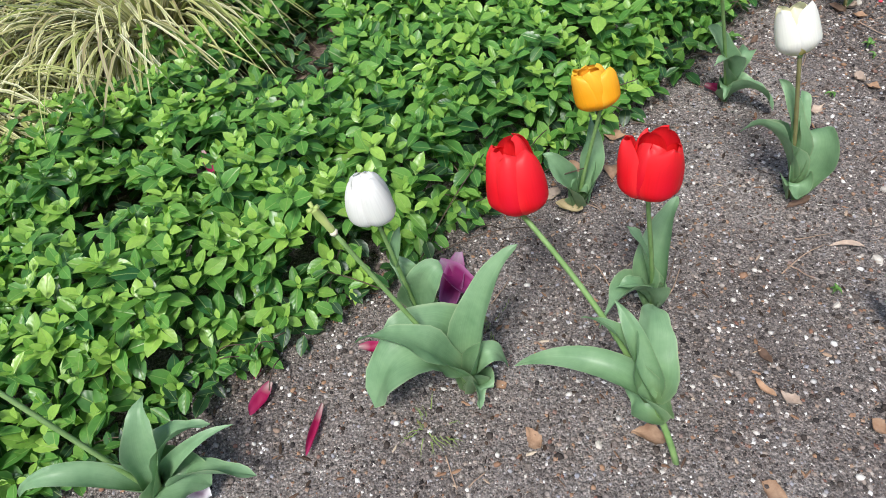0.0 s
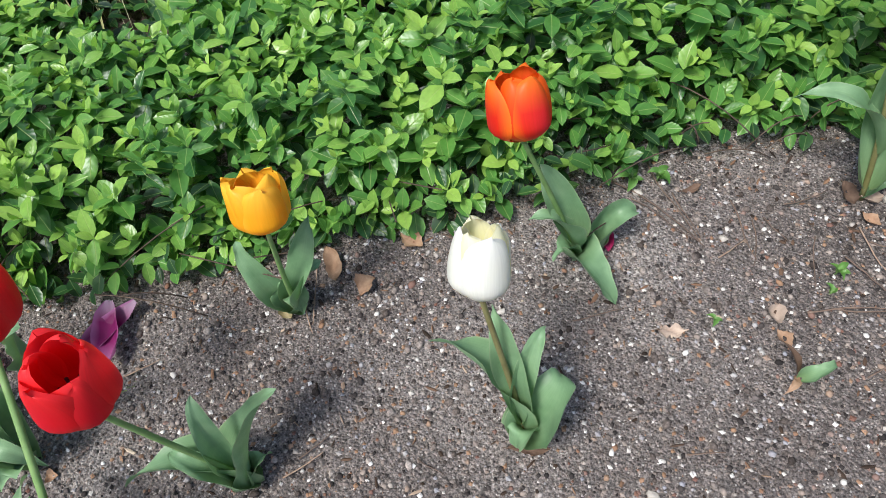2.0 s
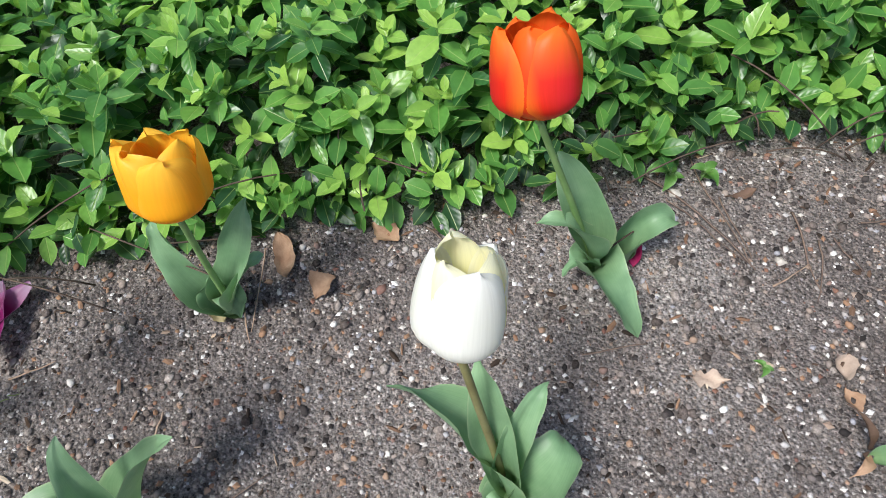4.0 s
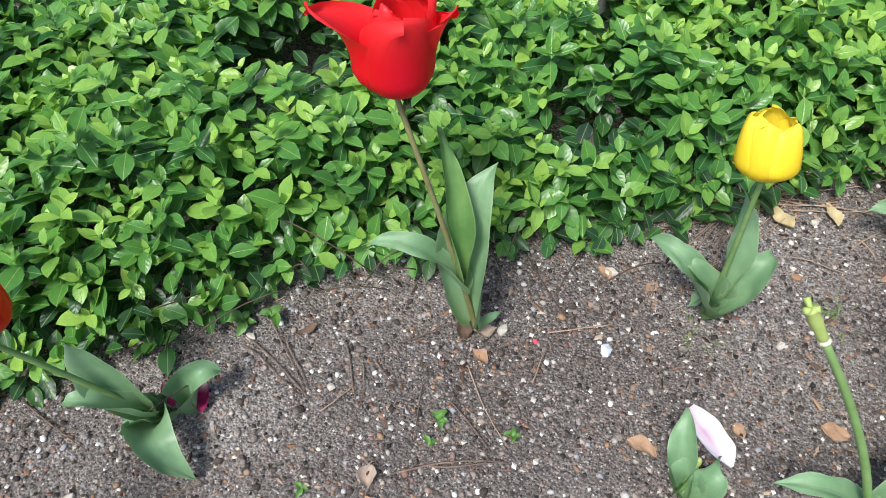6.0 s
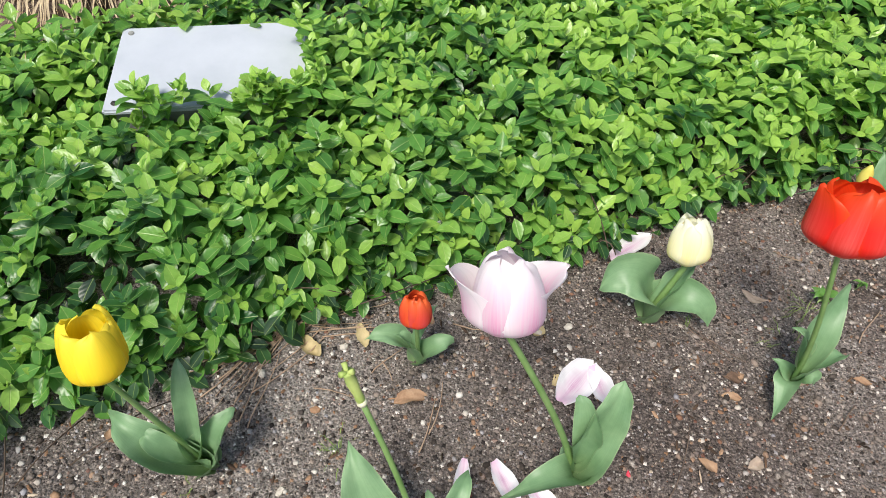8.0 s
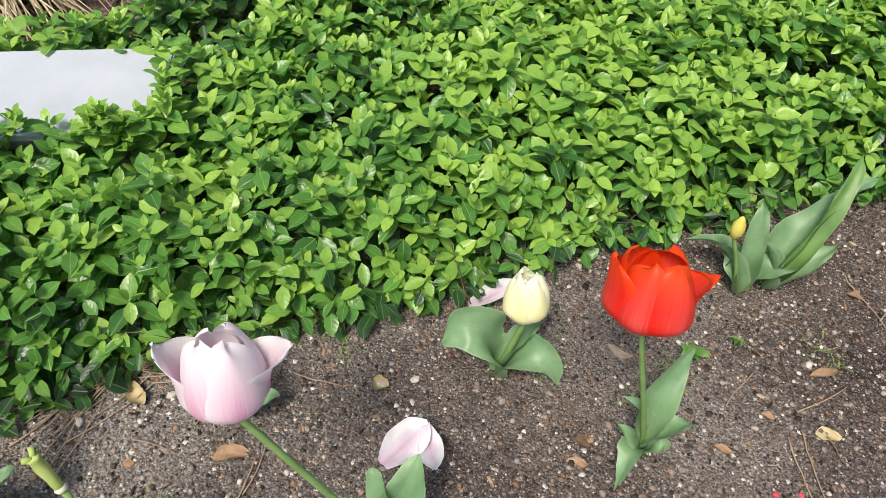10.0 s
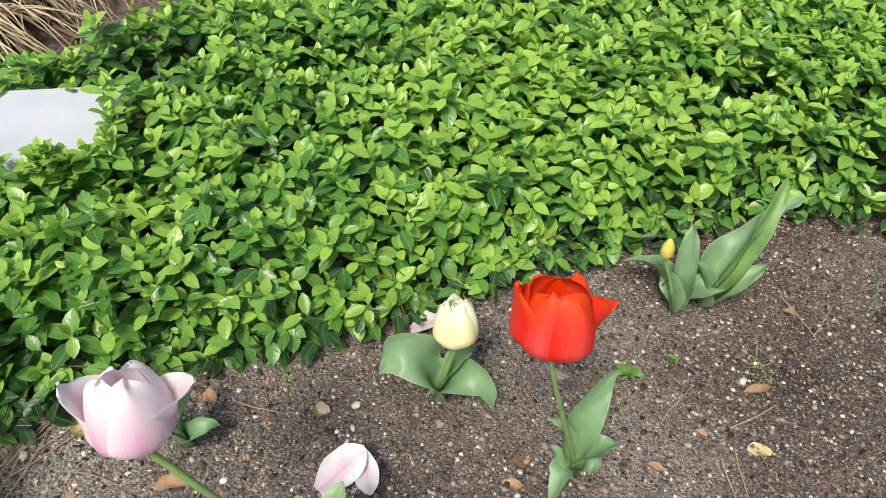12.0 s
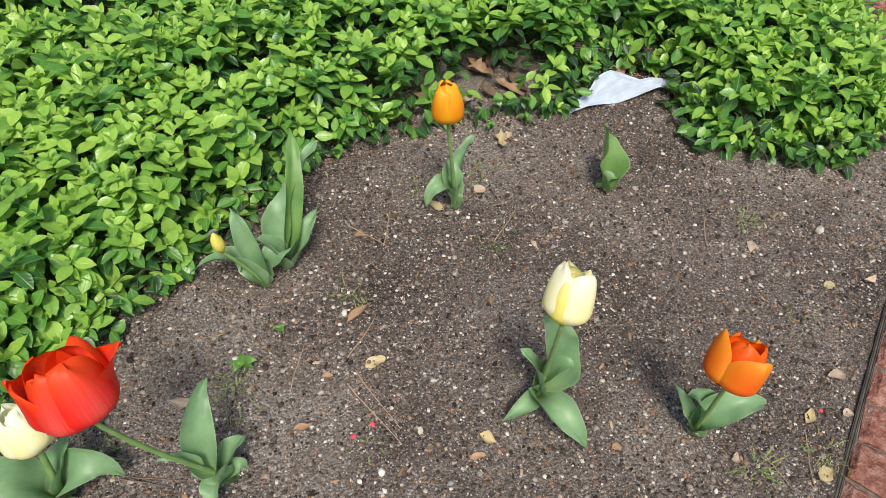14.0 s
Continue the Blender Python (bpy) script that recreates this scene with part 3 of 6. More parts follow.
for (x, y), d, ddx, ddy, good, bare in zip(P, dist, dx, dy, ok, bare_right):
    if not good or (bare and rng.random() < 0.55):
        continue
    out_az = math.atan2(-(ddy - d), -(ddx - d))
    edge = max(0.0, 1 - d / 0.12)
    z = cover_top(x, y, d)
    lean = (min(1.15, abs(rng.normal()) * 0.3 + edge * 0.75), out_az + rng.normal() * (0.5 if edge > 0.3 else 3.0))
    vig = 0.26 * noise.noise(Vector((x * 2.2, y * 2.2, 6))) + rng.normal() * 0.15 + 0.07 - 0.22 * min(1.0, max(0.0, (x - 1.2) / 0.7))
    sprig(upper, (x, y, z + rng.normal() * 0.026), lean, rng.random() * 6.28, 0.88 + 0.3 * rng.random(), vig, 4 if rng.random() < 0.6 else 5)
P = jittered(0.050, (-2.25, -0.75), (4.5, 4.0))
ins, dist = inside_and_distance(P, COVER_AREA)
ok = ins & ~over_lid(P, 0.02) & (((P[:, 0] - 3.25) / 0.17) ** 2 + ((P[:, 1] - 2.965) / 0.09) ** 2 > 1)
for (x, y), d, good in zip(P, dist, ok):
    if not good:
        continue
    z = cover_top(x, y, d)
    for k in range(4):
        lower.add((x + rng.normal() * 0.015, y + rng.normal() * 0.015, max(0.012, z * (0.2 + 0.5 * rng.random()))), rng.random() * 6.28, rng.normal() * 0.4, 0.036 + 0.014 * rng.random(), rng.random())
# leaf skirt down to the soil along the front
loop = COVER_AREA
for a, b in zip(loop, np.roll(loop, -1, 0)):
    L = float(np.linalg.norm(b - a))
    for k in range(int(L / 0.012) + 1):
        t = rng.random()
        p = a + (b - a) * t
        n = np.array([(b - a)[1], -(b - a)[0]]) / max(L, 1e-6)
        p = p - n * (rng.random() * 0.05 - 0.012)
        if p[1] < 3.0 and not over_lid(p[None], 0.02)[0]:
            az = math.atan2(n[1], n[0]) + rng.normal() * 0.8
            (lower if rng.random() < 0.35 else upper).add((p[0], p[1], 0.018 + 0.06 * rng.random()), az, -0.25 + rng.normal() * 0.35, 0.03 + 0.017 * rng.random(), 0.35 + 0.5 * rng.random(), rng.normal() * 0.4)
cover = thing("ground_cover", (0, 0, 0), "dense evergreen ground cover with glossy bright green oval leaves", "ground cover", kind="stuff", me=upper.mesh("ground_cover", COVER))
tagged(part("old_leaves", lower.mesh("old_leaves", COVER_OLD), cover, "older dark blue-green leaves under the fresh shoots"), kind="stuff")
for k in range(170):
    i = rng.integers(len(loop))
    p = loop[i] + rng.normal(size=2) * 0.06
    if np.hypot(p[0] - 3.5, p[1] - 2.7) < 0.3:
        continue
    q = p + rng.normal(size=2) * 0.09
    runners.append(((p[0], p[1], 0.02 + 0.05 * rng.random()), ((p[0] + q[0]) / 2, (p[1] + q[1]) / 2, 0.07 + 0.05 * rng.random()), (q[0], q[1], 0.05 + 0.08 * rng.random())))
rv, rf = [], []
for r3 in runners:
    me = tube("t", [bezier(r3, t / 5) for t in range(6)], [0.0013] * 6, WOODY, 5)
    o = len(rv)
    rv += [v.co[:] for v in me.vertices]
    rf += [tuple(i + o for i in f.vertices) for f in me.polygons]
    bpy.data.meshes.remove(me)
tagged(part("runners", mesh_from("runners", rv, rf, WOODY), cover, "thin woody runners"), kind="stuff")
leaf_meshes = []
for k in range(4):
    v, uv, f = TEMPLATES[k]
    me = mesh_from("leaf", v.tolist(), f, COVER, uv)
    at = me.attributes.new("age", "FLOAT", "POINT")
    at.data.foreach_set("value", np.full(len(v), (0.15, 0.3, 0.45, 0.6)[k], dtype=np.float32))
    leaf_meshes.append(me)
front_loop = np.array([np.array(a) + (np.array(b) - np.array(a)) * t for a, b in zip(FRONT[2:], FRONT[3:]) for t in np.linspace(0, 1, 12)])
for k in range(500):
    p = front_loop[rng.integers(len(front_loop))] + rng.normal(size=2) * 0.03
    if not inside_and_distance(p[None], COVER_AREA)[0][0]:
        continue
    w = part("leaf", leaf_meshes[k % 4], cover)
    M = basis(rng.random() * 6.28, rng.normal() * 0.4, rng.normal() * 0.3)
    ins1, d1 = inside_and_distance(p[None], COVER_AREA)
    zz = (cover_top(p[0], p[1], d1[0]) if ins1[0] else 0.02) + 0.012 * rng.random()
    w.matrix_local = Matrix.Translation((p[0], p[1], zz)) @ Matrix(M.T.tolist()).to_4x4() @ Matrix.Scale(0.036 + 0.014 * rng.random(), 4)


# ---- utility box ----
def bevelled_box(name, size, mat, bev, z0=0.0):
    bm = bmesh.new()
    bmesh.ops.create_cube(bm, size=1, matrix=Matrix.Translation((0, 0, z0 + size[2] / 2)) @ Matrix.Diagonal((*size, 1)))
    bmesh.ops.bevel(bm, geom=bm.edges[:], offset=bev, segments=2, affect="EDGES")
    me = bpy.data.meshes.new(name)
    bm.to_mesh(me)
    bm.free()
    me.materials.append(mat)
    return me


box = thing("utility_box", (*LID_AT, 0), "pale grey plastic utility box lid set among the ground cover", "utility box")
box.rotation_euler = (0, 0, radians(LID_TURN))
part("body", bevelled_box("body", (LID_SIZE[0] - 0.03, LID_SIZE[1] - 0.03, LID_Z - 0.014), BOX, 0.004), box, "grey weathered box wall")
lid = part("lid", bevelled_box("lid", (*LID_SIZE, 0.013), LID, 0.004, LID_Z - 0.013), box, "pale blue-grey lid with scuffs")
for sx, sy in ((-1, -1), (1, -1), (-1, 1), (1, 1)):
    bolt = part("bolt", tube("bolt", [(0, 0, -0.004), (0, 0, 0.002), (0, 0, 0.0035)], [0.0065, 0.0065, 0.004], BOLT if (sx, sy) == (-1, -1) else BOX, 10), lid, "weathered steel bolt")
    bolt.location = (sx * (LID_SIZE[0] / 2 - 0.022), sy * (LID_SIZE[1] / 2 - 0.022), LID_Z)
pokes = LeafPile()
for k in range(44):
    u = -0.16 + 0.38 * rng.random()
    a = radians(LID_TURN)
    w = -LID_SIZE[1] / 2 - 0.02 + 0.03 * rng.random()
    if k > 27:
        u, w = LID_SIZE[0] / 2 - 0.04 + 0.06 * rng.random() + 0.02, (rng.random() - 0.5) * LID_SIZE[1] * 1.1
    sprig(pokes, (LID_AT[0] + u * math.cos(a) - w * math.sin(a), LID_AT[1] + u * math.sin(a) + w * math.cos(a), LID_Z + 0.02 + 0.05 * rng.random()), (0.25, 1.8), rng.random() * 6, 1.0, 0, 3)
tagged(part("overhanging_shoots", pokes.mesh("overhanging_shoots", COVER), cover), kind="stuff")


# ---- ornamental sedge ----
def blades(name, n, length, width, spread, mat, seed, upright=0.5):
    r = np.random.default_rng(seed)
    V, F, U, o = [], [], [], 0
    for _ in range(n):
        az, L = r.random() * 6.28, length * (0.55 + 0.5 * r.random())
        root = np.array([math.cos(az), math.sin(az)]) * spread * 0.25 * r.random()
        rise = (upright + 0.35 * r.random())
        reach = L * (0.55 + 0.4 * r.random())
        drop = 0.6 + 0.7 * r.random()
        side = np.array([-math.sin(az), math.cos(az), 0]) * width * (0.6 + 0.6 * r.random())
        bend = r.normal() * 0.3
        for i in range(9):
            t = i / 8
            h = L * rise * (2.1 * t - (1.1 + drop) * t * t * 0.95)
            a2 = az + bend * t
            p = np.array([root[0] + math.cos(a2) * reach * t, root[1] + math.sin(a2) * reach * t, max(0.008 + 0.02 * r.random(), h)])
            wd = (1 - t ** 2.5) * 0.9 + 0.1
            V += [(p - side * wd).tolist(), (p + np.array([0, 0, -0.3 * width])).tolist(), (p + side * wd).tolist()]
            U += [(t, 0), (t, 0.5), (t, 1)]
            if i:
                q = o + i * 3
                F += [(q - 3, q - 2, q + 1, q), (q - 2, q - 1, q + 2, q + 1)]
        o += 27
    return mesh_from(name, V, F, mat, U)


def single_blades(parent, mat, length, width, seed):
    """Thirty outer blades that can be told apart, on four shared meshes."""
    meshes = [blades("blade", 1, length, width, 0.3, mat, 50 + seed * 7 + q) for q in range(4)]
    for q in range(30):
        b = part("blade", meshes[q % 4], parent)
        b.rotation_euler = (0, 0, q * 2.399 + seed)


for k, (x, y, n, L) in enumerate(((-0.95, 1.70, 400, 0.62), (-1.34, 1.33, 320, 0.48), (-1.60, 1.72, 320, 0.62), (-0.68, 2.3, 260, 0.5), (-1.6, 2.2, 300, 0.6))):
    clump = thing("sedge_clump", (x, y, 0.01), "arching variegated yellow and cream sedge clump", "ornamental grass", "sedge clumps")
    tagged(part("inner_foliage", blades("inner_foliage", n * 2, L, 0.0062, 0.4, BLADE, k + 3), clump), kind="stuff")
    single_blades(clump, BLADE, L * 1.05, 0.0056, k)
for k, (x, y) in enumerate(((0.50, 3.02), (0.62, 3.42), (0.02, 3.25))):
    clump = thing("dry_grass_clump", (x, y, 0.01), "straw-coloured dry grass clump on the mulch", "ornamental grass", "dry grass clumps")
    tagged(part("inner_foliage", blades("inner_foliage", 460, 0.5, 0.0042, 0.4, DRY_BLADE, k + 21), clump), kind="stuff")
    single_blades(clump, DRY_BLADE, 0.52, 0.004, k + 9)
chips = np.array([(x, y) for x, y in np.array([-2.2, 0.4]) + rng.random((2600, 2)) * (4.2, 3.4)])
ci, _ = inside_and_distance(chips, np.array(mulch_poly))
cv, cf = [], []
for x, y in chips[ci]:
    L, w, a = 0.012 + 0.03 * rng.random(), 0.003 + 0.005 * rng.random(), rng.random() * 6.28
    M = pose(x, y, 0.022 + 0.008 * rng.random() + ground_height(x, y), rng.normal() * 15, rng.normal() * 15, math.degrees(a))
    o = len(cv)
    for sx, sy, sz in ((-1, -1, 0), (1, -0.6, 0), (1, 0.6, 0), (-1, 1, 0), (-0.9, -0.8, 1), (0.9, -0.4, 1), (0.9, 0.4, 1), (-0.9, 0.8, 1)):
        cv.append((M @ Vector((sx * L, sy * w, sz * 0.004)))[:])
    cf += [tuple(o + i for i in f) for f in ((4, 5, 6, 7), (0, 1, 5, 4), (1, 2, 6, 5), (2, 3, 7, 6), (3, 0, 4, 7))]
CHIP, cnt, cb = material("bark_chip", 0.9, 0.15)
cnt.links.new(ramp(cnt, island(cnt), [(0.0, (0.05, 0.033, 0.025)), (0.5, (0.14, 0.09, 0.065)), (0.85, (0.25, 0.17, 0.125)), (1.0, (0.38, 0.30, 0.24))]), cb.inputs["Base Color"])
thing("bark_chips", (0, 0, 0), "loose brown bark chips on the mulch", "mulch", kind="stuff", me=mesh_from("bark_chips", cv, cf, CHIP, smooth=False))


# ---- tulips ----
def leaf_mesh(base, tip, width, lift=0.06, cup=0.5, wave=0.18, turn=None, mat=None, sheath=0.35, blunt=1.0, seed=0):
    """A broad tulip leaf from its clasping base to its tip; points are relative to the plant."""
    base, tip = Vector(base), Vector(tip)
    out = Vector((tip.x - base.x, tip.y - base.y, 0))
    out = out.normalized() if out.length > 1e-3 else Vector((0, -1, 0))
    reach = math.hypot(tip.x - base.x, tip.y - base.y)
    dz = tip.z - base.z
    c1 = base + out * (0.18 * reach) + Vector((0, 0, 0.45 * dz + lift * 1.3 + 0.12 * reach))
    c2 = base + out * (0.66 * reach) + Vector((0, 0, 0.98 * dz + lift * 1.3 + 0.10 * reach))
    nu, nv = 17, 9
    ph = seed * 1.7
    turn = 38 * math.sin(seed * 2.9) if turn is None else turn
    sway = 0.16 * math.sin(seed * 4.3)
    V, U = [], []
    for i in range(nu):
        t = i / (nu - 1)
        p = bezier((base, c1, c2, tip), t)
        d = (bezier((base, c1, c2, tip), min(1, t + 0.02)) - bezier((base, c1, c2, tip), max(0, t - 0.02))).normalized()
        side = Vector((0, 0, 1)).cross(out).normalized()
        side = (side - d * side.dot(d)).normalized()
        side = Matrix.Rotation(radians(turn) * min(1, t * 1.5), 3, d) @ side
        nrm = d.cross(side).normalized()
        p = p + side * (width * sway * math.sin(math.pi * t) * 2)
        e = 0.60 + (1 - blunt) * 0.45
        w = width * 0.54 * (sheath * (1 - t) ** 3 + max(0.0, math.sin(math.pi * min(1, t ** e))) ** (0.9 - 0.35 * (1 - blunt)))
        w = max(w, 0.0006)
        fold = cup * (1.15 - 0.55 * t) + 0.95 * (1 - t) ** 2.5
        for j in range(nv):
            s = 2 * j / (nv - 1) - 1
            q = p + side * (w * s * math.cos(fold * abs(s))) + nrm * (w * abs(s) ** 1.7 * math.sin(fold) * 0.9)
            q += nrm * (wave * width * abs(s) ** 1.6 * (math.sin(t * 9 + s * 1.6 + ph) + 0.45 * math.sin(t * 19 - s * 2 + ph)) * math.sin(math.pi * t) ** 0.7)
            q += nrm * (0.02 * width * math.exp(-(s * 6) ** 2) * -1)
            q.z = max(q.z, 0.004)
            V.append(q[:])
            U.append((t, j / (nv - 1)))
    return mesh_from("leaf", V, grid_faces(nu, nv), mat or LEAF, U)


def petal_mesh(name, height, radius, mouth, width, point=0.5, flare=0.0, ripple=0.02, mat=None, seed=0, belly=0.42):
    """One cupped petal standing in the plane x > 0; mouth is the tip's distance from the axis."""
    nu, nv = 17, 11
    r = random.Random(seed)
    ph, lean = r.random() * 6.28, r.uniform(-0.12, 0.12)
    V, U = [], []
    for i in range(nu):
        t = 1 - (1 - i / (nu - 1)) ** 1.5
        if t < belly:
            rad = 0.1 * radius + 0.9 * radius * math.sin(t / belly * math.pi / 2) ** 0.75
        else:
            k = (t - belly) / (1 - belly)
            rad = mouth + (radius - mouth) * (1 - k * k) ** 0.62
        k = max(0.0, t - 0.45) / 0.55
        rad += flare * k * k
        z = height * (t - 0.10 * math.sin(math.pi * t)) - flare * 0.45 * k ** 3
        if t < 0.5:
            prof = math.sin(math.pi / 2 * (0.16 + 0.84 * t / 0.5)) ** 0.85
        else:
            q = (t - 0.5) / 0.5
            prof = max(0.0, 1 - q ** (2.35 - 0.9 * point)) ** (0.5 + 0.4 * point)
        half = width * 1.24 * prof * min(1, 0.3 + t * 2.4)
        curve = max(rad, radius * 0.8)
        for j in range(nv):
            s = 2 * j / (nv - 1) - 1
            a = half * s / curve
            inward = 0.14 * half * s * s
            x = (curve - inward) * math.cos(a) + (rad - curve)
            y = (curve - inward) * math.sin(a) + lean * radius * t * t
            x += ripple * radius * (math.sin(5 * t + 2.5 * s + ph) * t + 0.8 * math.sin(7 * s + ph * 2) * t ** 4)
            x += 0.05 * radius * math.exp(-(s * 5) ** 2) * t - 0.10 * radius * abs(s) ** 3 * t  # raised midrib, edges drawn in
            V.append((x, y, z + ripple * height * math.sin(3 * s + ph) * t * t))
            U.append((t, j / (nv - 1)))
    return mesh_from(name, V, grid_faces(nu, nv), mat, U)


def flower(parent, at, up, spec, seed):
    """Six petals, three outer and three inner, on a small green receptacle."""
    h, rad, mouth, w = spec["h"], spec["r"], spec["mouth"] * spec["r"], spec["w"] * spec["r"]
    up = Vector(up).normalized()
    q = up.to_track_quat("Z", "Y").to_matrix().to_4x4()
    head = part("flower", tube("flower", [(0, 0, -0.004), (0, 0, 0.002), (0, 0, 0.005)], [0.0036, 0.006, 0.004], STEM, 10), parent, spec.get("label", ""))
    head.matrix_local = Matrix.Translation(at) @ q @ Matrix.Rotation(radians(spec.get("spin", 0)), 4, "Z")
    r = random.Random(seed)
    for k in range(6):
        inner = k >= 3
        mat = spec["inner"] if inner else spec["outer"]
        f = 0.86 if inner else 1.0
        op = spec.get("open", {}).get(k, 0.0)
        me = petal_mesh("petal", h * (0.90 + 0.14 * r.random()), rad * f, (mouth * (0.74 if inner else 1.0) + op * 0.3), w * (1.04 if inner else 1.0) * (1 + 5 * op), spec.get("point", 0.4), spec.get("flare", 0.0) * (0.6 + 0.8 * r.random()) + op, spec.get("ripple", 0.03), mat, seed * 10 + k)
        p = part("petal", me, head)
        p.matrix_local = Matrix.Rotation(radians(120 * (k % 3) + (60 if inner else 0) + r.uniform(-6, 6)), 4, "Z") @ Matrix.Rotation(radians(r.uniform(-4, 7)), 4, "Y")
    for k in range(spec.get("extra", 0)):
        me = petal_mesh("petal", h * 0.9, rad * 0.62, mouth * 0.4, w * 0.75, 0.1, 0.0, 0.06, spec["inner"], seed * 10 + 7 + k)
        part("petal", me, head).matrix_local = Matrix.Rotation(radians(120 * k + 25), 4, "Z")
    if spec.get("heart"):
        part("pistil", tube("pistil", [(0, 0, 0), (0, 0, h * 0.4), (0, 0, h * 0.42), (0, 0, h * 0.46)], [0.004, 0.0045, 0.007, 0.003], POD, 8), head, "pale green pistil")
        for k in range(6):
            a = k * math.pi / 3
            part("stamen", tube("stamen", [(0.004 * math.cos(a), 0.004 * math.sin(a), 0), (0.01 * math.cos(a), 0.01 * math.sin(a), h * 0.25), (0.013 * math.cos(a), 0.013 * math.sin(a), h * 0.45)], [0.0008, 0.0012, 0.002], STAMEN, 6), head, "dark stamen")
    return head


def tulip(base, top, leaves, spec=None, label="", bend=(0, 0, 0), stem=None, seed=1, radius=0.0042, group="tulips", tip_up=None, bud=None, pod=False):
    """base: foot on the soil; top: end of the stem; leaves: (start along the stem, tip, width, lift, extras)."""
    bx, by = base
    z0 = ground_height(bx, by)
    ob = thing("tulip", (bx, by, z0), label, "tulip", group)
    rel = (lambda p: Vector((p[0] - bx, p[1] - by, p[2] - z0)))
    ctrl = None
    if top is not None:
        t3 = rel(top)
        ctrl = [Vector((0, 0, -0.01)), t3 * 0.33 + Vector(bend) + Vector((0, 0, 0.03)), t3 * 0.72 + Vector(bend), t3]
        pts = [bezier(ctrl, i / 14) for i in range(15)]
        part("stem", tube("stem", pts, [radius * (1.15 - 0.3 * i / 14) for i in range(15)], stem or STEM, 9), ob)
        end_dir = (pts[-1] - pts[-3]).normalized()
        if spec:
            flower(ob, pts[-1], tip_up or (end_dir + Vector((0, 0, 0.55))), spec, seed)
        if pod:
            e = pts[-1]
            d = end_dir
            part("seed_pod", tube("seed_pod", [e + d * s for s in (-0.006, 0.004, 0.012, 0.03, 0.042, 0.046)], [0.0045, 0.0058, 0.0055, 0.0072, 0.006, 0.008], POD, 9), ob, "pale green seed pod left after the petals fell")
            part("scar", tube("scar", [e - d * 0.008, e - d * 0.004, e], [0.005, 0.0068, 0.005], PALE, 9), ob, "pale ring where the petals fell off")
            for k in range(3):
                a = Vector((math.cos(k * 2.1), math.sin(k * 2.1), 0.3)) * 0.009
                part("stigma", tube("stigma", [e + d * 0.044, e + d * 0.048 + a], [0.003, 0.0036], POD, 6), ob)
        if bud:
            e = pts[-1]
            part("bud", tube("bud", [e + Vector((bud[1] * s, bud[2] * s, s)) * bud[0] for s in (-0.02, 0.1, 0.35, 0.65, 0.9, 1.0)], [bud[0] * k for k in (0.08, 0.17, 0.24, 0.21, 0.1, 0.02)], bud[3], 10), ob, bud[4])
    for k, (s, tip, width, lift, extra) in enumerate(leaves):
        start = bezier(ctrl, s) if ctrl else Vector((0.006 * math.cos(k * 2), 0.006 * math.sin(k * 2), 0))
        me = leaf_mesh(start, rel(tip), width, lift, seed=seed + k, **extra)
        part("leaf", me, ob)
    return ob


RED_CUP = dict(mouth=0.50, w=0.91, outer=RED, inner=RED, point=0.1, ripple=0.03)
RED_OPEN = dict(mouth=0.70, w=0.87, outer=RED, inner=RED, point=0.1, ripple=0.04, heart=True, open={1: 0.006})
WHITE_CUP = dict(mouth=0.29, w=0.88, outer=WHITE, inner=WHITE, point=0.0, ripple=0.02)
WHITE_OPEN = dict(mouth=0.74, w=0.93, outer=WHITE, inner=WHITE_INNER, point=0.1, ripple=0.03, heart=True, open={2: 0.01})
AMBER_CUP = dict(mouth=0.82, w=0.97, outer=YELLOW_ORANGE, inner=YELLOW_ORANGE, point=0.0, ripple=0.05, heart=True)
FLAME_CUP = dict(mouth=0.66, w=0.93, outer=ORANGE_RED, inner=ORANGE_INNER, point=0.2, ripple=0.025, heart=True)
RED_FLARED = dict(mouth=0.88, w=1.10, outer=RED, inner=RED, point=0.1, ripple=0.07, flare=0.002, open={0: 0.045, 4: 0.020, 1: 0.012})
YELLOW_CUP = dict(mouth=0.60, w=0.92, outer=YELLOW, inner=YELLOW, point=0.15, ripple=0.04, open={4: 0.006})
CORAL_BUD = dict(mouth=0.38, w=0.92, outer=CORAL, inner=CORAL, point=0.2, ripple=0.04, extra=3)
PINK_STAR = dict(mouth=0.42, w=0.86, outer=PINK, inner=PINK, point=0.38, ripple=0.04, flare=0.0, open={0: 0.034, 4: 0.040})
CREAM_CUP = dict(extra=3, mouth=0.60, w=0.84, outer=CREAM, inner=CREAM, point=0.1, ripple=0.06)
PARROT_OPEN = dict(mouth=0.64, w=0.82, outer=PARROT, inner=PARROT, point=0.0, ripple=0.05, flare=0.0, open={0: 0.014, 4: 0.032}, heart=True)
GOLD_CUP = dict(mouth=0.33, w=1.00, outer=GOLD, inner=GOLD, point=0.15, ripple=0.03)
CREAM_OPEN = dict(mouth=0.72, w=0.94, outer=CREAM, inner=CREAM_INNER, point=0.1, ripple=0.04)
ORANGE_OPEN = dict(mouth=0.74, w=0.94, outer=ORANGE, inner=ORANGE_INNER, point=0.2, ripple=0.04, open={1: 0.008})
POD_YELLOW = stem_material("bud_yellow", (0.55, 0.50, 0.08), (0.72, 0.62, 0.14))
SHARD = plain("shard", [(0.3, (0.55, 0.60, 0.66)), (0.7, (0.70, 0.74, 0.78))], 40)

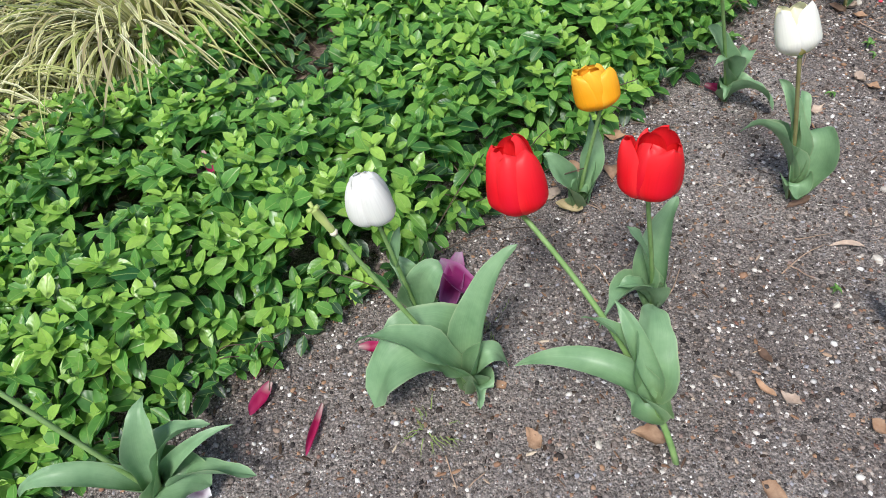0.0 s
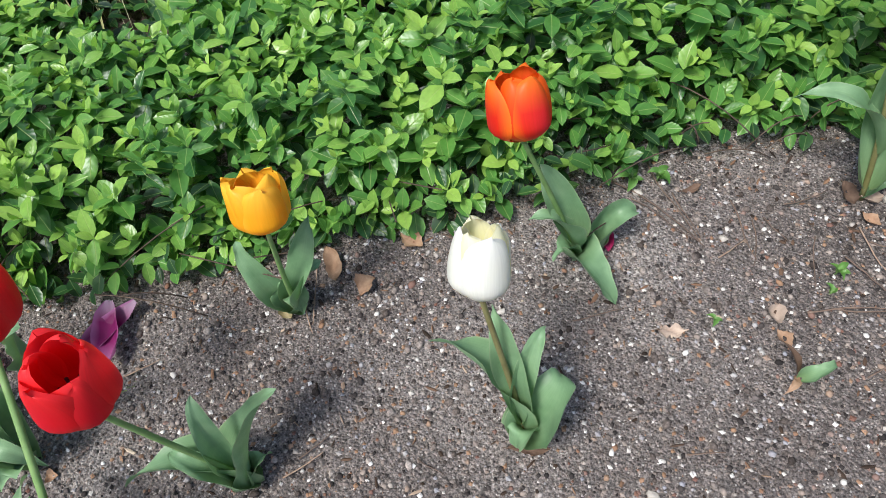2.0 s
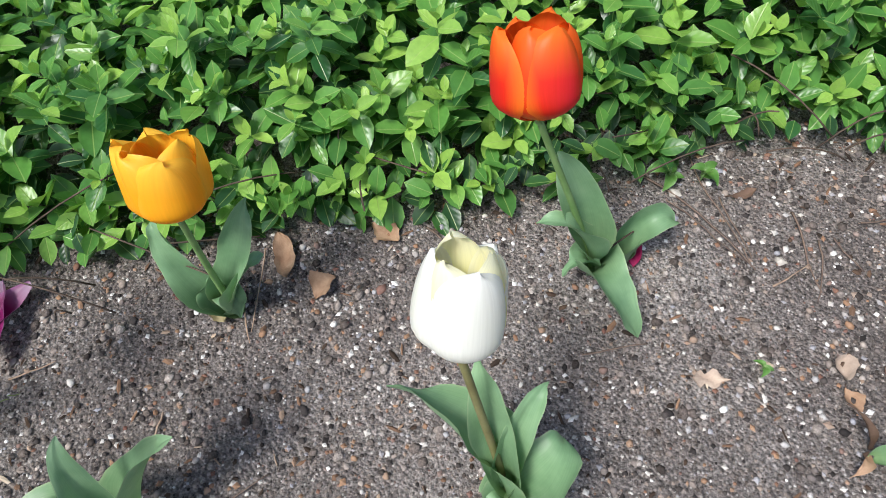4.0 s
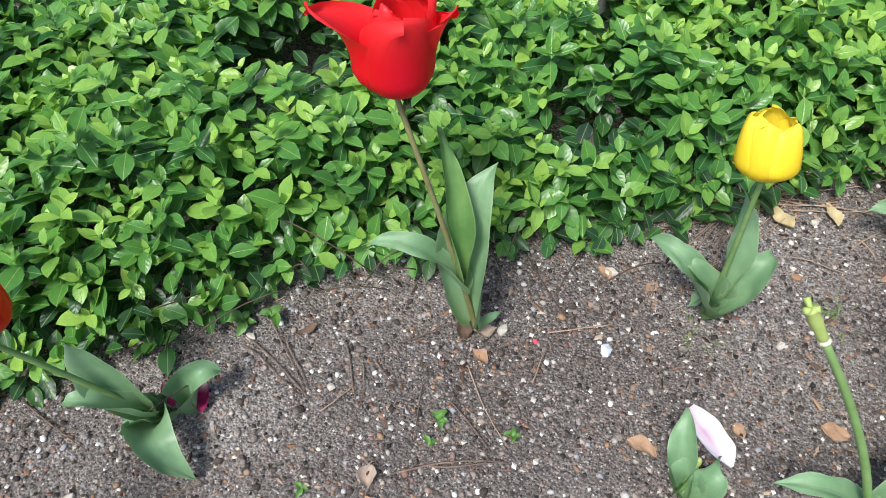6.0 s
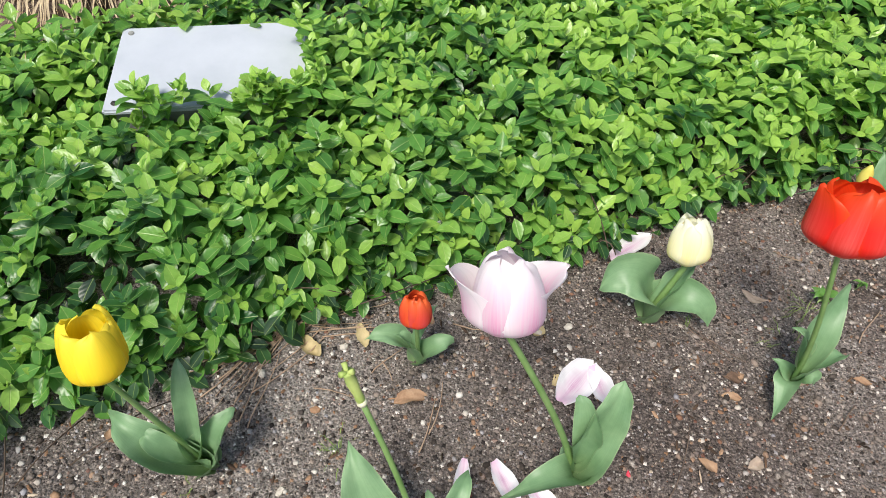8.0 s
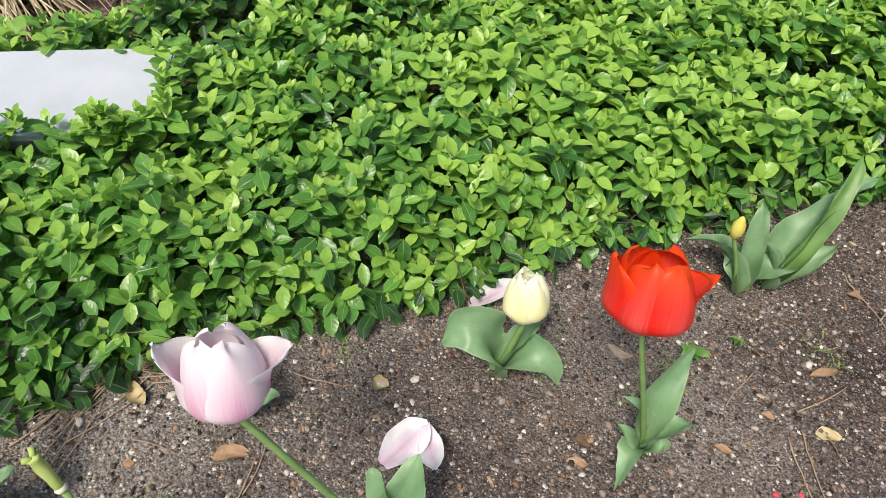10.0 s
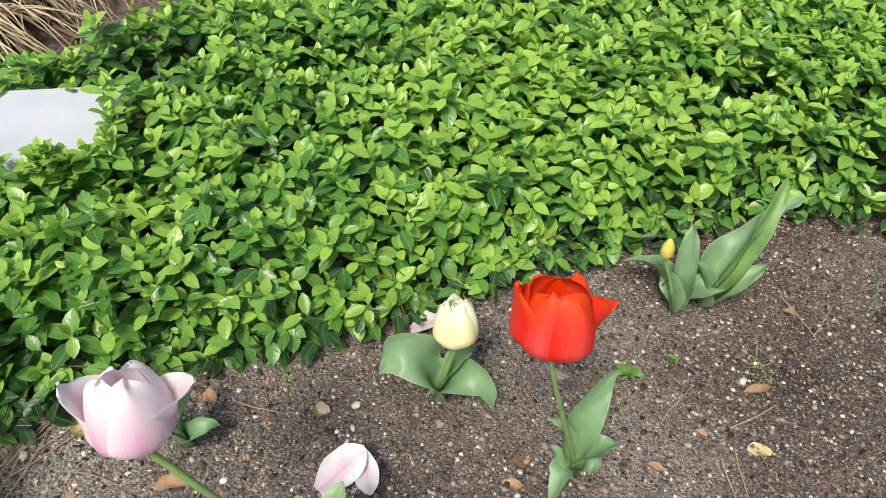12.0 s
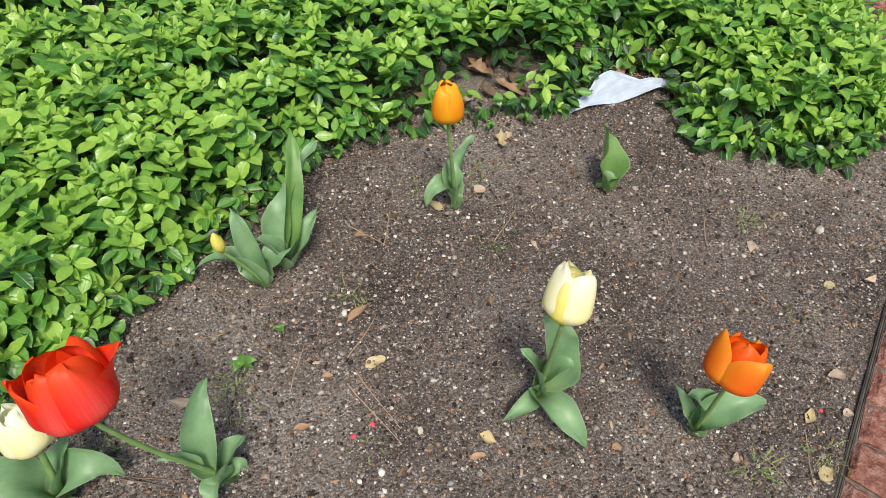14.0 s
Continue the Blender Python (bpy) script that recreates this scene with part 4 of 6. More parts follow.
tulip((-0.562, 0.378), (-0.726, 0.467, 0.360),
      [(0.02, (-0.541, 0.487, 0.200), 0.060, 0.030, {}),
       (0.02, (-0.443, 0.456, 0.150), 0.075, 0.030, {}),
       (0.02, (-0.470, 0.391, 0.040), 0.110, 0.050, dict(blunt=0.6)),
       (0.02, (-0.752, 0.354, 0.120), 0.045, 0.050, {}),
       (0.02, (-0.395, 0.446, 0.170), 0.030, 0.000, {}),
       (0.02, (-0.377, 0.393, 0.080), 0.060, 0.030, dict(blunt=0.5))],
      None, "tulip with a bare flower stalk and broad blue-green leaves, petals gone", seed=1, pod=True, bend=(0, 0, 0.05))
tulip((-0.018, 0.564), (-0.199, 0.643, 0.400),
      [(0.02, (0.069, 0.682, 0.290), 0.075, 0.000, dict(wave=0.1, cup=0.5)),
       (0.05, (-0.206, 0.572, 0.190), 0.060, 0.050, dict(cup=0.25)),
       (0.02, (-0.190, 0.508, 0.070), 0.125, 0.100, dict(blunt=0.35, cup=0.25, turn=-10)),
       (0.02, (0.045, 0.585, 0.050), 0.050, 0.080, dict(wave=0.1)),
       (0.02, (-0.009, 0.516, 0.030), 0.055, 0.040, dict(wave=0.15))],
      None, "tulip with a bare bent flower stalk and broad wavy leaves", seed=2, pod=True, bend=(0.0, 0.0, -0.01))
tulip((-0.114, 0.692), (-0.155, 0.725, 0.315),
      [(0.60, (-0.126, 0.747, 0.270), 0.022, 0.000, {}),
       (0.02, (-0.161, 0.741, 0.170), 0.055, 0.030, {}),
       (0.02, (-0.065, 0.730, 0.170), 0.070, 0.020, dict(blunt=0.5)),
       (0.02, (-0.133, 0.712, 0.030), 0.040, 0.020, {})],
      dict(**WHITE_CUP, h=0.093, r=0.039), "tulip with a closed white flower beside the ground cover", seed=3, tip_up=Vector((-0.13, 0.22, 1.09)))
tulip((0.318, 0.421), (0.077, 0.708, 0.335),
      [(0.20, (0.055, 0.568, 0.090), 0.055, 0.060, dict(wave=0.08)),
       (0.30, (0.281, 0.613, 0.200), 0.085, 0.020, dict(cup=0.35, wave=0.1, blunt=0.8)),
       (0.22, (0.240, 0.530, 0.080), 0.060, 0.020, dict(cup=0.4)),
       (0.42, (0.155, 0.556, 0.270), 0.028, 0.000, dict(blunt=0.5)),
       (0.28, (0.209, 0.590, 0.260), 0.040, 0.000, dict(cup=0.5))],
      dict(**RED_CUP, h=0.118, r=0.048), "tall leaning tulip with a large red flower and broad leaves", seed=4, tip_up=Vector((-0.17, 0.49, 0.97)), bend=(0.04, -0.02, 0.0), radius=0.005)
tulip((0.331, 0.724), (0.266, 0.707, 0.355),
      [(0.05, (0.265, 0.775, 0.200), 0.045, 0.000, dict(cup=0.5)),
       (0.03, (0.365, 0.838, 0.200), 0.075, 0.000, dict(cup=0.5, wave=0.1)),
       (0.02, (0.207, 0.630, 0.100), 0.065, 0.050, dict(wave=0.08)),
       (0.02, (0.346, 0.770, 0.050), 0.040, 0.020, {}),
       (0.02, (0.244, 0.699, 0.120), 0.050, 0.020, {})],
      dict(**RED_OPEN, h=0.101, r=0.045), "tulip with an opening red flower in the soil bed", seed=5, tip_up=Vector((0.06, 0.35, 1.06)))
tulip((0.214, 0.991), (0.245, 1.009, 0.265),
      [(0.02, (0.137, 1.004, 0.160), 0.055, 0.010, {}),
       (0.10, (0.238, 1.085, 0.190), 0.050, 0.000, dict(cup=0.4)),
       (0.02, (0.193, 0.992, 0.060), 0.050, 0.030, {}),
       (0.02, (0.237, 0.985, 0.015), 0.055, 0.050, dict(wave=0.12)),
       (0.02, (0.251, 1.058, 0.100), 0.050, 0.010, {})],
      dict(**AMBER_CUP, h=0.083, r=0.043), "tulip with an amber-yellow open flower beside the ground cover", seed=6, tip_up=Vector((-0.35, 0.45, 0.94)))
tulip((0.663, 0.985), (0.584, 1.021, 0.345),
      [(0.08, (0.512, 0.990, 0.200), 0.062, 0.030, {}),
       (0.15, (0.580, 1.049, 0.270), 0.045, 0.000, dict(cup=0.4)),
       (0.12, (0.645, 1.072, 0.220), 0.040, 0.010, {}),
       (0.02, (0.680, 1.056, 0.120), 0.085, 0.030, dict(blunt=0.6, cup=0.4, wave=0.12)),
       (0.02, (0.660, 0.952, 0.030), 0.060, 0.040, dict(blunt=0.5))],
      dict(**WHITE_OPEN, h=0.087, r=0.038), "tulip with a large white flower on a brownish stem", seed=7, tip_up=Vector((-0.28, 0.58, 0.88)), stem=STEM_BROWN)
tulip((0.610, 1.302), (0.518, 1.266, 0.315),
      [(0.15, (0.524, 1.313, 0.210), 0.060, 0.000, dict(wave=0.1, cup=0.4)),
       (0.12, (0.536, 1.250, 0.150), 0.050, 0.020, dict(wave=0.1)),
       (0.02, (0.701, 1.242, 0.012), 0.075, 0.050, dict(wave=0.12)),
       (0.02, (0.582, 1.250, 0.050), 0.050, 0.030, {}),
       (0.02, (0.620, 1.329, 0.060), 0.035, 0.000, {})],
      dict(**FLAME_CUP, h=0.097, r=0.043), "tulip with a flame orange-red flower leaning over the soil", seed=8, tip_up=Vector((-0.34, 0.45, 0.95)))
tulip((0.634, 1.332), None,
      [(0.02, (0.671, 1.389, 0.070), 0.055, 0.020, dict(cup=0.8, blunt=0.6)),
       (0.02, (0.644, 1.387, 0.060), 0.035, 0.000, {})],
      None, "young tulip shoot with one rolled leaf on the soil", seed=31, group="tulip sprouts")
tulip((0.753, 0.640), (0.730, 0.652, 0.050),
      [(0.02, (0.706, 0.707, 0.110), 0.050, 0.000, dict(cup=0.6)),
       (0.02, (0.705, 0.670, 0.080), 0.050, 0.020, {}),
       (0.02, (0.753, 0.663, 0.070), 0.045, 0.020, {})],
      None, "young tulip sprout with a green bud and short leaves", seed=9, bud=(0.045, 0.05, 0.1, POD, "closed green flower bud"), group="tulip sprouts")
tulip((0.989, 1.256), None,
      [(0.02, (1.024, 1.287, 0.035), 0.030, 0.010, dict(cup=0.5)),
       (0.02, (0.937, 1.283, 0.040), 0.012, 0.010, dict(mat=DEAD_DARK)),
       (0.02, (0.977, 1.215, 0.010), 0.014, 0.010, dict(mat=DEAD))],
      None, "withered tulip stub with one small leaf in the soil", seed=10, group="tulip sprouts")
tulip((1.002, 1.627), (0.857, 1.691, 0.435),
      [(0.28, (0.886, 1.745, 0.340), 0.045, 0.000, dict(cup=0.6, mat=LEAF_FRESH)),
       (0.08, (0.972, 1.763, 0.280), 0.085, 0.000, dict(cup=0.45, wave=0.12)),
       (0.22, (0.821, 1.604, 0.200), 0.040, 0.025, dict(cup=0.3)),
       (0.02, (1.030, 1.655, 0.040), 0.022, 0.010, {})],
      dict(**RED_FLARED, h=0.119, r=0.050), "tall tulip with a loose flared red flower on a brown stem", seed=11, tip_up=Vector((-0.05, 0.34, 1.06)), stem=STEM_BROWN, bend=(0.01, -0.01, 0))
tulip((1.351, 1.805), (1.305, 1.807, 0.345),
      [(0.02, (1.216, 1.820, 0.140), 0.070, 0.030, {}),
       (0.02, (1.397, 1.871, 0.130), 0.065, 0.020, {}),
       (0.15, (1.317, 1.898, 0.220), 0.045, 0.000, dict(cup=0.5)),
       (0.08, (1.269, 1.806, 0.130), 0.040, 0.020, dict(blunt=0.5)),
       (0.02, (1.315, 1.790, 0.030), 0.050, 0.030, {})],
      dict(**YELLOW_CUP, h=0.088, r=0.039), "tulip with a bright yellow cupped flower beside the ground cover", seed=12, tip_up=Vector((-0.28, 0.50, 0.94)))
tulip((1.645, 2.068), (1.642, 2.064, 0.155),
      [(0.02, (1.550, 2.053, 0.080), 0.050, 0.020, {}),
       (0.02, (1.705, 2.095, 0.060), 0.050, 0.030, {}),
       (0.20, (1.666, 2.125, 0.130), 0.030, 0.000, {}),
       (0.02, (1.589, 2.081, 0.070), 0.035, 0.020, {})],
      dict(**CORAL_BUD, h=0.065, r=0.027), "short tulip with a small coral-orange closed flower", seed=13, tip_up=Vector((-0.09, 0.37, 1.04)))
tulip((1.621, 1.531), (1.373, 1.575, 0.400),
      [(0.02, (1.729, 1.681, 0.090), 0.150, 0.050, dict(blunt=0.35, cup=0.15, sheath=0.6, turn=8, wave=0.03)),
       (0.02, (1.666, 1.586, 0.140), 0.050, 0.000, dict(cup=0.5)),
       (0.02, (1.445, 1.517, 0.130), 0.060, 0.030, {})],
      None, "tulip with a bare bent stalk and one huge broad leaf", seed=14, pod=True, bend=(0.0, 0.0, 0.03), radius=0.005)
tulip((1.739, 1.731), (1.630, 1.831, 0.400),
      [(0.02, (1.595, 1.841, 0.200), 0.095, 0.000, dict(cup=0.3)),
       (0.05, (1.770, 1.850, 0.160), 0.050, 0.030, dict(cup=0.4)),
       (0.02, (1.717, 1.820, 0.120), 0.050, 0.000, dict(cup=0.6))],
      None, "tulip with a tall bare stalk and broad leaves, petals gone", seed=15, pod=True, bend=(0.02, -0.01, 0))
tulip((1.951, 1.924), (1.776, 1.945, 0.425),
      [(0.10, (1.973, 2.012, 0.220), 0.075, 0.000, dict(cup=0.4)),
       (0.12, (1.911, 1.983, 0.200), 0.050, 0.000, dict(blunt=0.5, cup=0.5)),
       (0.02, (1.823, 1.843, 0.040), 0.060, 0.070, dict(wave=0.08)),
       (0.02, (1.994, 1.985, 0.130), 0.035, 0.000, dict(cup=0.6)),
       (0.02, (1.907, 1.919, 0.040), 0.055, 0.030, dict(blunt=0.5))],
      dict(**PINK_STAR, h=0.107, r=0.050), "tall tulip with a wide pink and white flared flower", seed=16, tip_up=Vector((-0.16, 0.51, 0.97)), bend=(0.02, -0.01, 0), radius=0.005)
tulip((2.057, 2.254), (2.081, 2.280, 0.175),
      [(0.02, (1.950, 2.248, 0.090), 0.085, 0.050, dict(blunt=0.4, cup=0.3)),
       (0.02, (2.165, 2.240, 0.050), 0.075, 0.050, dict(cup=0.3)),
       (0.20, (2.121, 2.322, 0.130), 0.045, 0.000, dict(cup=0.5))],
      dict(**CREAM_CUP, h=0.086, r=0.039), "short tulip with a cream-yellow rounded flower", seed=17, tip_up=Vector((-0.12, 0.58, 0.93)), radius=0.006)
tulip((2.335, 2.180), (2.218, 2.191, 0.385),
      [(0.20, (2.352, 2.289, 0.200), 0.060, 0.000, dict(cup=0.4, wave=0.06)),
       (0.10, (2.388, 2.206, 0.100), 0.045, 0.020, dict(wave=0.14)),
       (0.02, (2.287, 2.096, 0.015), 0.055, 0.050, dict(wave=0.08)),
       (0.02, (2.271, 2.189, 0.070), 0.035, 0.010, {}),
       (0.02, (2.361, 2.174, 0.030), 0.040, 0.030, dict(wave=0.1)),
       (0.30, (2.247, 2.183, 0.190), 0.020, 0.000, {})],
      dict(**PARROT_OPEN, h=0.108, r=0.059), "tulip with a wide scarlet flower, petals spread open", seed=18, tip_up=Vector((-0.06, 0.55, 0.95)), bend=(0.0, -0.02, 0))
tulip((2.500, 2.567), (2.436, 2.574, 0.155),
      [(0.02, (2.476, 2.648, 0.190), 0.050, 0.000, dict(cup=0.5)),
       (0.02, (2.359, 2.607, 0.070), 0.070, 0.040, dict(wave=0.06)),
       (0.02, (2.452, 2.615, 0.060), 0.040, 0.020, {})],
      None, "tulip with a closed yellow-green bud and low leaves", seed=19, bud=(0.055, -0.1, 0.1, POD_YELLOW, "closed yellow-green bud"))
tulip((2.557, 2.593), None,
      [(0.02, (2.650, 2.775, 0.240), 0.050, 0.000, dict(cup=0.5, mat=LEAF_FRESH)),
       (0.02, (2.706, 2.772, 0.190), 0.075, 0.000, dict(cup=0.4)),
       (0.02, (2.493, 2.614, 0.100), 0.055, 0.030, dict(wave=0.08)),
       (0.02, (2.668, 2.666, 0.100), 0.050, 0.000, {}),
       (0.02, (2.521, 2.569, 0.050), 0.065, 0.050, dict(blunt=0.6))],
      None, "tulip with tall upright leaves and no flower", seed=20)
tulip((2.994, 2.609), (2.955, 2.624, 0.290),
      [(0.15, (3.065, 2.686, 0.160), 0.055, 0.000, dict(cup=0.4)),
       (0.20, (2.979, 2.660, 0.130), 0.040, 0.010, dict(blunt=0.5)),
       (0.02, (2.913, 2.613, 0.040), 0.060, 0.050, {}),
       (0.02, (3.010, 2.601, 0.020), 0.030, 0.020, {})],
      dict(**GOLD_CUP, h=0.096, r=0.035), "tulip with a golden-orange closed flower near the border", seed=21, tip_up=Vector((-0.01, 0.23, 1.09)))
tulip((3.389, 2.531), None,
      [(0.02, (3.400, 2.614, 0.150), 0.085, 0.000, dict(cup=0.5, mat=LEAF_FRESH)),
       (0.02, (3.416, 2.523, 0.030), 0.040, 0.020, {})],
      None, "single upright tulip leaf sprouting from the soil", seed=22, group="tulip sprouts")
tulip((2.935, 2.092), (2.875, 2.064, 0.400),
      [(0.15, (2.920, 2.147, 0.260), 0.080, 0.000, dict(cup=0.4)),
       (0.12, (2.968, 2.071, 0.160), 0.045, 0.020, dict(wave=0.1)),
       (0.03, (2.834, 2.066, 0.030), 0.045, 0.030, {}),
       (0.03, (2.965, 1.951, 0.020), 0.070, 0.060, dict(wave=0.14)),
       (0.15, (2.883, 2.134, 0.180), 0.040, 0.000, {})],
      dict(**CREAM_OPEN, h=0.089, r=0.040), "tulip with a pale cream-yellow flower and long wavy leaves", seed=23, tip_up=Vector((0.38, 0.47, 0.92)))
tulip((3.188, 1.897), (3.136, 1.904, 0.265),
      [(0.10, (3.307, 1.873, 0.100), 0.065, 0.020, dict(cup=0.4)),
       (0.02, (3.161, 1.984, 0.100), 0.030, 0.000, {}),
       (0.05, (3.169, 1.949, 0.100), 0.060, 0.020, dict(blunt=0.5)),
       (0.02, (3.187, 1.885, 0.020), 0.040, 0.020, {})],
      dict(**ORANGE_OPEN, h=0.095, r=0.045), "short tulip with an orange open flower near the paving", seed=24, tip_up=Vector((0.45, 0.38, 0.93)))
tulip((1.367, 1.501), (1.365, 1.527, 0.050),
      [(0.02, (1.332, 1.587, 0.100), 0.050, 0.010, dict(cup=0.6)),
       (0.02, (1.395, 1.550, 0.060), 0.050, 0.020, {}),
       (0.02, (1.331, 1.532, 0.050), 0.045, 0.020, {})],
      None, "young tulip sprout with a green bud beside fallen petals", seed=28, bud=(0.03, 0.05, 0.1, POD, "small green bud"), group="tulip sprouts")


# ---- things on the soil ----
def shed_petal(at, length, width, turn, mat, label, tilt=(0, 0), cup=0.9, z=0.0, curl=0.5):
    V, U = [], []
    for i in range(11):
        t = i / 10
        half = width * 0.5 * math.sin(math.pi * (0.08 + 0.8 * t)) ** 0.8 * (1 if t < 0.8 else 1 - ((t - 0.8) / 0.2) ** 2 * 0.75)
        for j in range(7):
            s = j / 3 - 1
            V.append((length * (t - 0.5), half * s * (1 - 0.25 * cup * s * s), 0.003 + cup * half * 0.8 * s * s + curl * length * 0.5 * (t - 0.5) ** 2 + 0.05 * width * math.sin(9 * t + 3 * s + turn) + 0.03 * width * math.sin(17 * t - 5 * s)))
            U.append((t, j / 6))
    ob = thing("fallen_petal", (0, 0, 0), label, "petal", "fallen petals", me=mesh_from("fallen_petal", V, grid_faces(11, 7), mat, U))
    ob.matrix_local = pose(at[0], at[1], ground_height(*at) + 0.006 + z, tilt[0], tilt[1], turn)
    return ob


def dead_leaf(at, length, width, turn, mat, label, seed=0, lobes=0, z=0.0, tilt=(0, 0)):
    r = random.Random(seed)
    ph, bend, fold = r.random() * 6, r.uniform(-0.7, 1.3), r.uniform(0.2, 1.0)
    V, U = [], []
    for i in range(15):
        t = 0.5 - 0.5 * math.cos(math.pi * i / 14)
        half = width * 0.5 * math.sin(math.pi * (0.01 + 0.98 * t)) ** 0.85
        if lobes:
            half *= 0.72 + 0.38 * math.sin(t * lobes * 6.28 + ph)
        half *= 1 + 0.1 * math.sin(t * 31 + ph) + 0.18 * math.sin(t * 7 + ph * 2)
        for j in range(7):
            s = j / 3 - 1
            V.append((length * (t - 0.5), half * s + 0.12 * width * math.sin(3 * t + ph), 0.002 + fold * half * s * s + bend * length * (t - 0.5) ** 2 + 0.06 * width * math.sin(9 * t + 4 * s + ph)))
            U.append((t, j / 6))
    low = min(v[2] for v in V)
    V = [(x, y, q - low) for x, y, q in V]
    ob = thing("dead_leaf", (0, 0, 0), label, "leaf", "dead leaves", me=mesh_from("dead_leaf", V, grid_faces(15, 7), mat, U))
    part("stalk", tube("stalk", [(-length * 0.49, 0, 0.002 + bend * length * 0.24 - low), (-length * 0.62, 0.004, 0.002)], [0.0009, 0.0007], DEAD_DARK, 5), ob)
    ob.matrix_local = pose(at[0], at[1], ground_height(*at) + 0.002 + z, tilt[0], tilt[1], turn)
    return ob


def twig(a, b, thick, mat, label, sag=0.1, seed=0):
    r = random.Random(seed)
    a, b = Vector((*a, 0)), Vector((*b, 0))
    d = b - a
    n = Vector((-d.y, d.x, 0))
    k1, k2 = r.uniform(-sag, sag), r.uniform(-sag, sag)
    pts = []
    for i in range(9):
        p = bezier((a, a + d * 0.33 + n * k1, a + d * 0.66 + n * k2, b), i / 8)
        p.z = ground_height(p.x, p.y) + thick + 0.003 * r.random() + 0.004
        pts.append(p)
    o = pts[0].copy()
    ob = thing("twig", o, label, "twig", "twigs", me=tube("twig", [p - o for p in pts], [thick * (1.1 - 0.06 * i) for i in range(9)], mat, 6))
    return ob


def stone(at, size, mat, label, seed=0, squash=0.55):
    vs, fs = STONES[seed % 8]
    me = mesh_from("stone", (vs * (size * 0.5, size * 0.36, size * squash * 0.5)).tolist(), fs.tolist(), mat, smooth=False)
    ob = thing("stone", (at[0], at[1], ground_height(*at) + size * squash * 0.3), label, "stone", "pale stones", me=me)
    ob.rotation_euler = (0, 0, seed * 1.3)
    return ob


def grass_tuft(at, n, length, label="small tuft of thin grass on the soil", mat=None, seed=0, upright=0.6):
    ob = thing("grass_tuft", (*at, ground_height(*at)), label, "grass", "grass tufts")
    tagged(part("foliage", blades("foliage", int(n * 0.6) + 2, length * 0.75, 0.0011, 0.16, mat or GRASS, seed, upright), ob), kind="stuff")
    return ob


def weed(at, n, size, seed=0, height=0.03):
    r = random.Random(seed)
    ob = thing("weed", (*at, ground_height(*at)), "small green leafy weed seedling on the soil", "weed", "weeds")
    part("stem", tube("stem", [(0, 0, -0.004), (0.002, 0, height * 0.6), (0, 0.003, height)], [0.0016, 0.0013, 0.001], STEM, 6), ob)
    for k in range(n):
        a = k * 2.4 + r.random()
        h = height * (0.4 + 0.6 * k / n)
        L = size * r.uniform(0.45, 0.85)
        part("leaf", leaf_mesh((0, 0, h), (math.cos(a) * L, math.sin(a) * L, h + L * r.uniform(-0.1, 0.5)), L * 0.6, 0.003, 0.2, 0.05, mat=WEED, sheath=0.1, seed=k), ob)
    return ob


shed_petal((-0.425, 0.558), 0.072, 0.035, -115, MAGENTA, "shrivelled magenta tulip petal on the soil", cup=0.7)
shed_petal((-0.437, 0.631), 0.069, 0.022, -104, MAGENTA, "curled dark magenta petal on the soil", cup=1.3)
shed_petal((-0.311, 0.494), 0.098, 0.022, -101, MAGENTA, "rolled magenta petal on the soil", cup=1.4)
shed_petal((-0.212, 0.654), 0.066, 0.030, -4, MAGENTA, "shrivelled magenta tulip petal on the soil")
shed_petal((-0.114, 0.658), 0.064, 0.030, -9, MAGENTA, "shrivelled magenta tulip petal on the soil")
shed_petal((-0.556, 1.001), 0.089, 0.022, -61, MAGENTA, "dark magenta petal caught in the ground cover", z=0.185)
shed_petal((0.640, 1.353), 0.050, 0.030, -62, MAGENTA, "shrivelled magenta tulip petal on the soil")
shed_petal((0.121, 1.122), 0.062, 0.035, -9, PURPLE, "withered purple petal beside the ground cover")
shed_petal((0.586, 1.337), 0.045, 0.030, -39, MAGENTA, "crumpled magenta petal at the foot of a tulip", cup=1.2)
shed_petal((-0.059, 0.788), 0.150, 0.055, -100, PURPLE, "large withered purple petal on the soil", z=0.010, cup=0.6)
shed_petal((-0.046, 0.792), 0.128, 0.060, -48, PURPLE, "broad purple petal on the soil", z=0.015, cup=0.8)
shed_petal((1.383, 1.581), 0.098, 0.055, -41, SHED, "fallen white petal with a purple streak", z=0.020)
shed_petal((1.766, 1.864), 0.086, 0.035, -86, SHED, "fallen pink and white petal on the soil", z=0.005)
shed_petal((1.837, 1.882), 0.082, 0.045, -51, SHED, "fallen pink and white petal on the soil", z=0.004, cup=0.7)
shed_petal((1.909, 1.864), 0.086, 0.045, -36, SHED, "fallen white petal with a purple streak", z=0.004, cup=0.5)
shed_petal((1.933, 2.075), 0.104, 0.075, 59, SHED, "broad fallen white petal standing against tulip leaves", z=0.030, cup=0.5)
shed_petal((1.974, 2.079), 0.077, 0.050, -63, SHED, "fallen white petal standing against tulip leaves", z=0.030, cup=0.5)
shed_petal((2.018, 2.410), 0.118, 0.050, 45, SHED, "fallen white petal with a purple streak by the ground cover", z=0.015, cup=0.7)
shed_petal((-0.500, 0.383), 0.050, 0.050, -12, SHED, "fallen white petal with a dark purple centre", z=0.010)
dead_leaf((0.327, 1.199), 0.050, 0.030, -13, DEAD, "dry curled brown leaf lying on the soil", 0)
dead_leaf((0.196, 0.979), 0.061, 0.035, -16, DEAD_YELLOW, "pale tan dead leaf lying on the soil", 1)
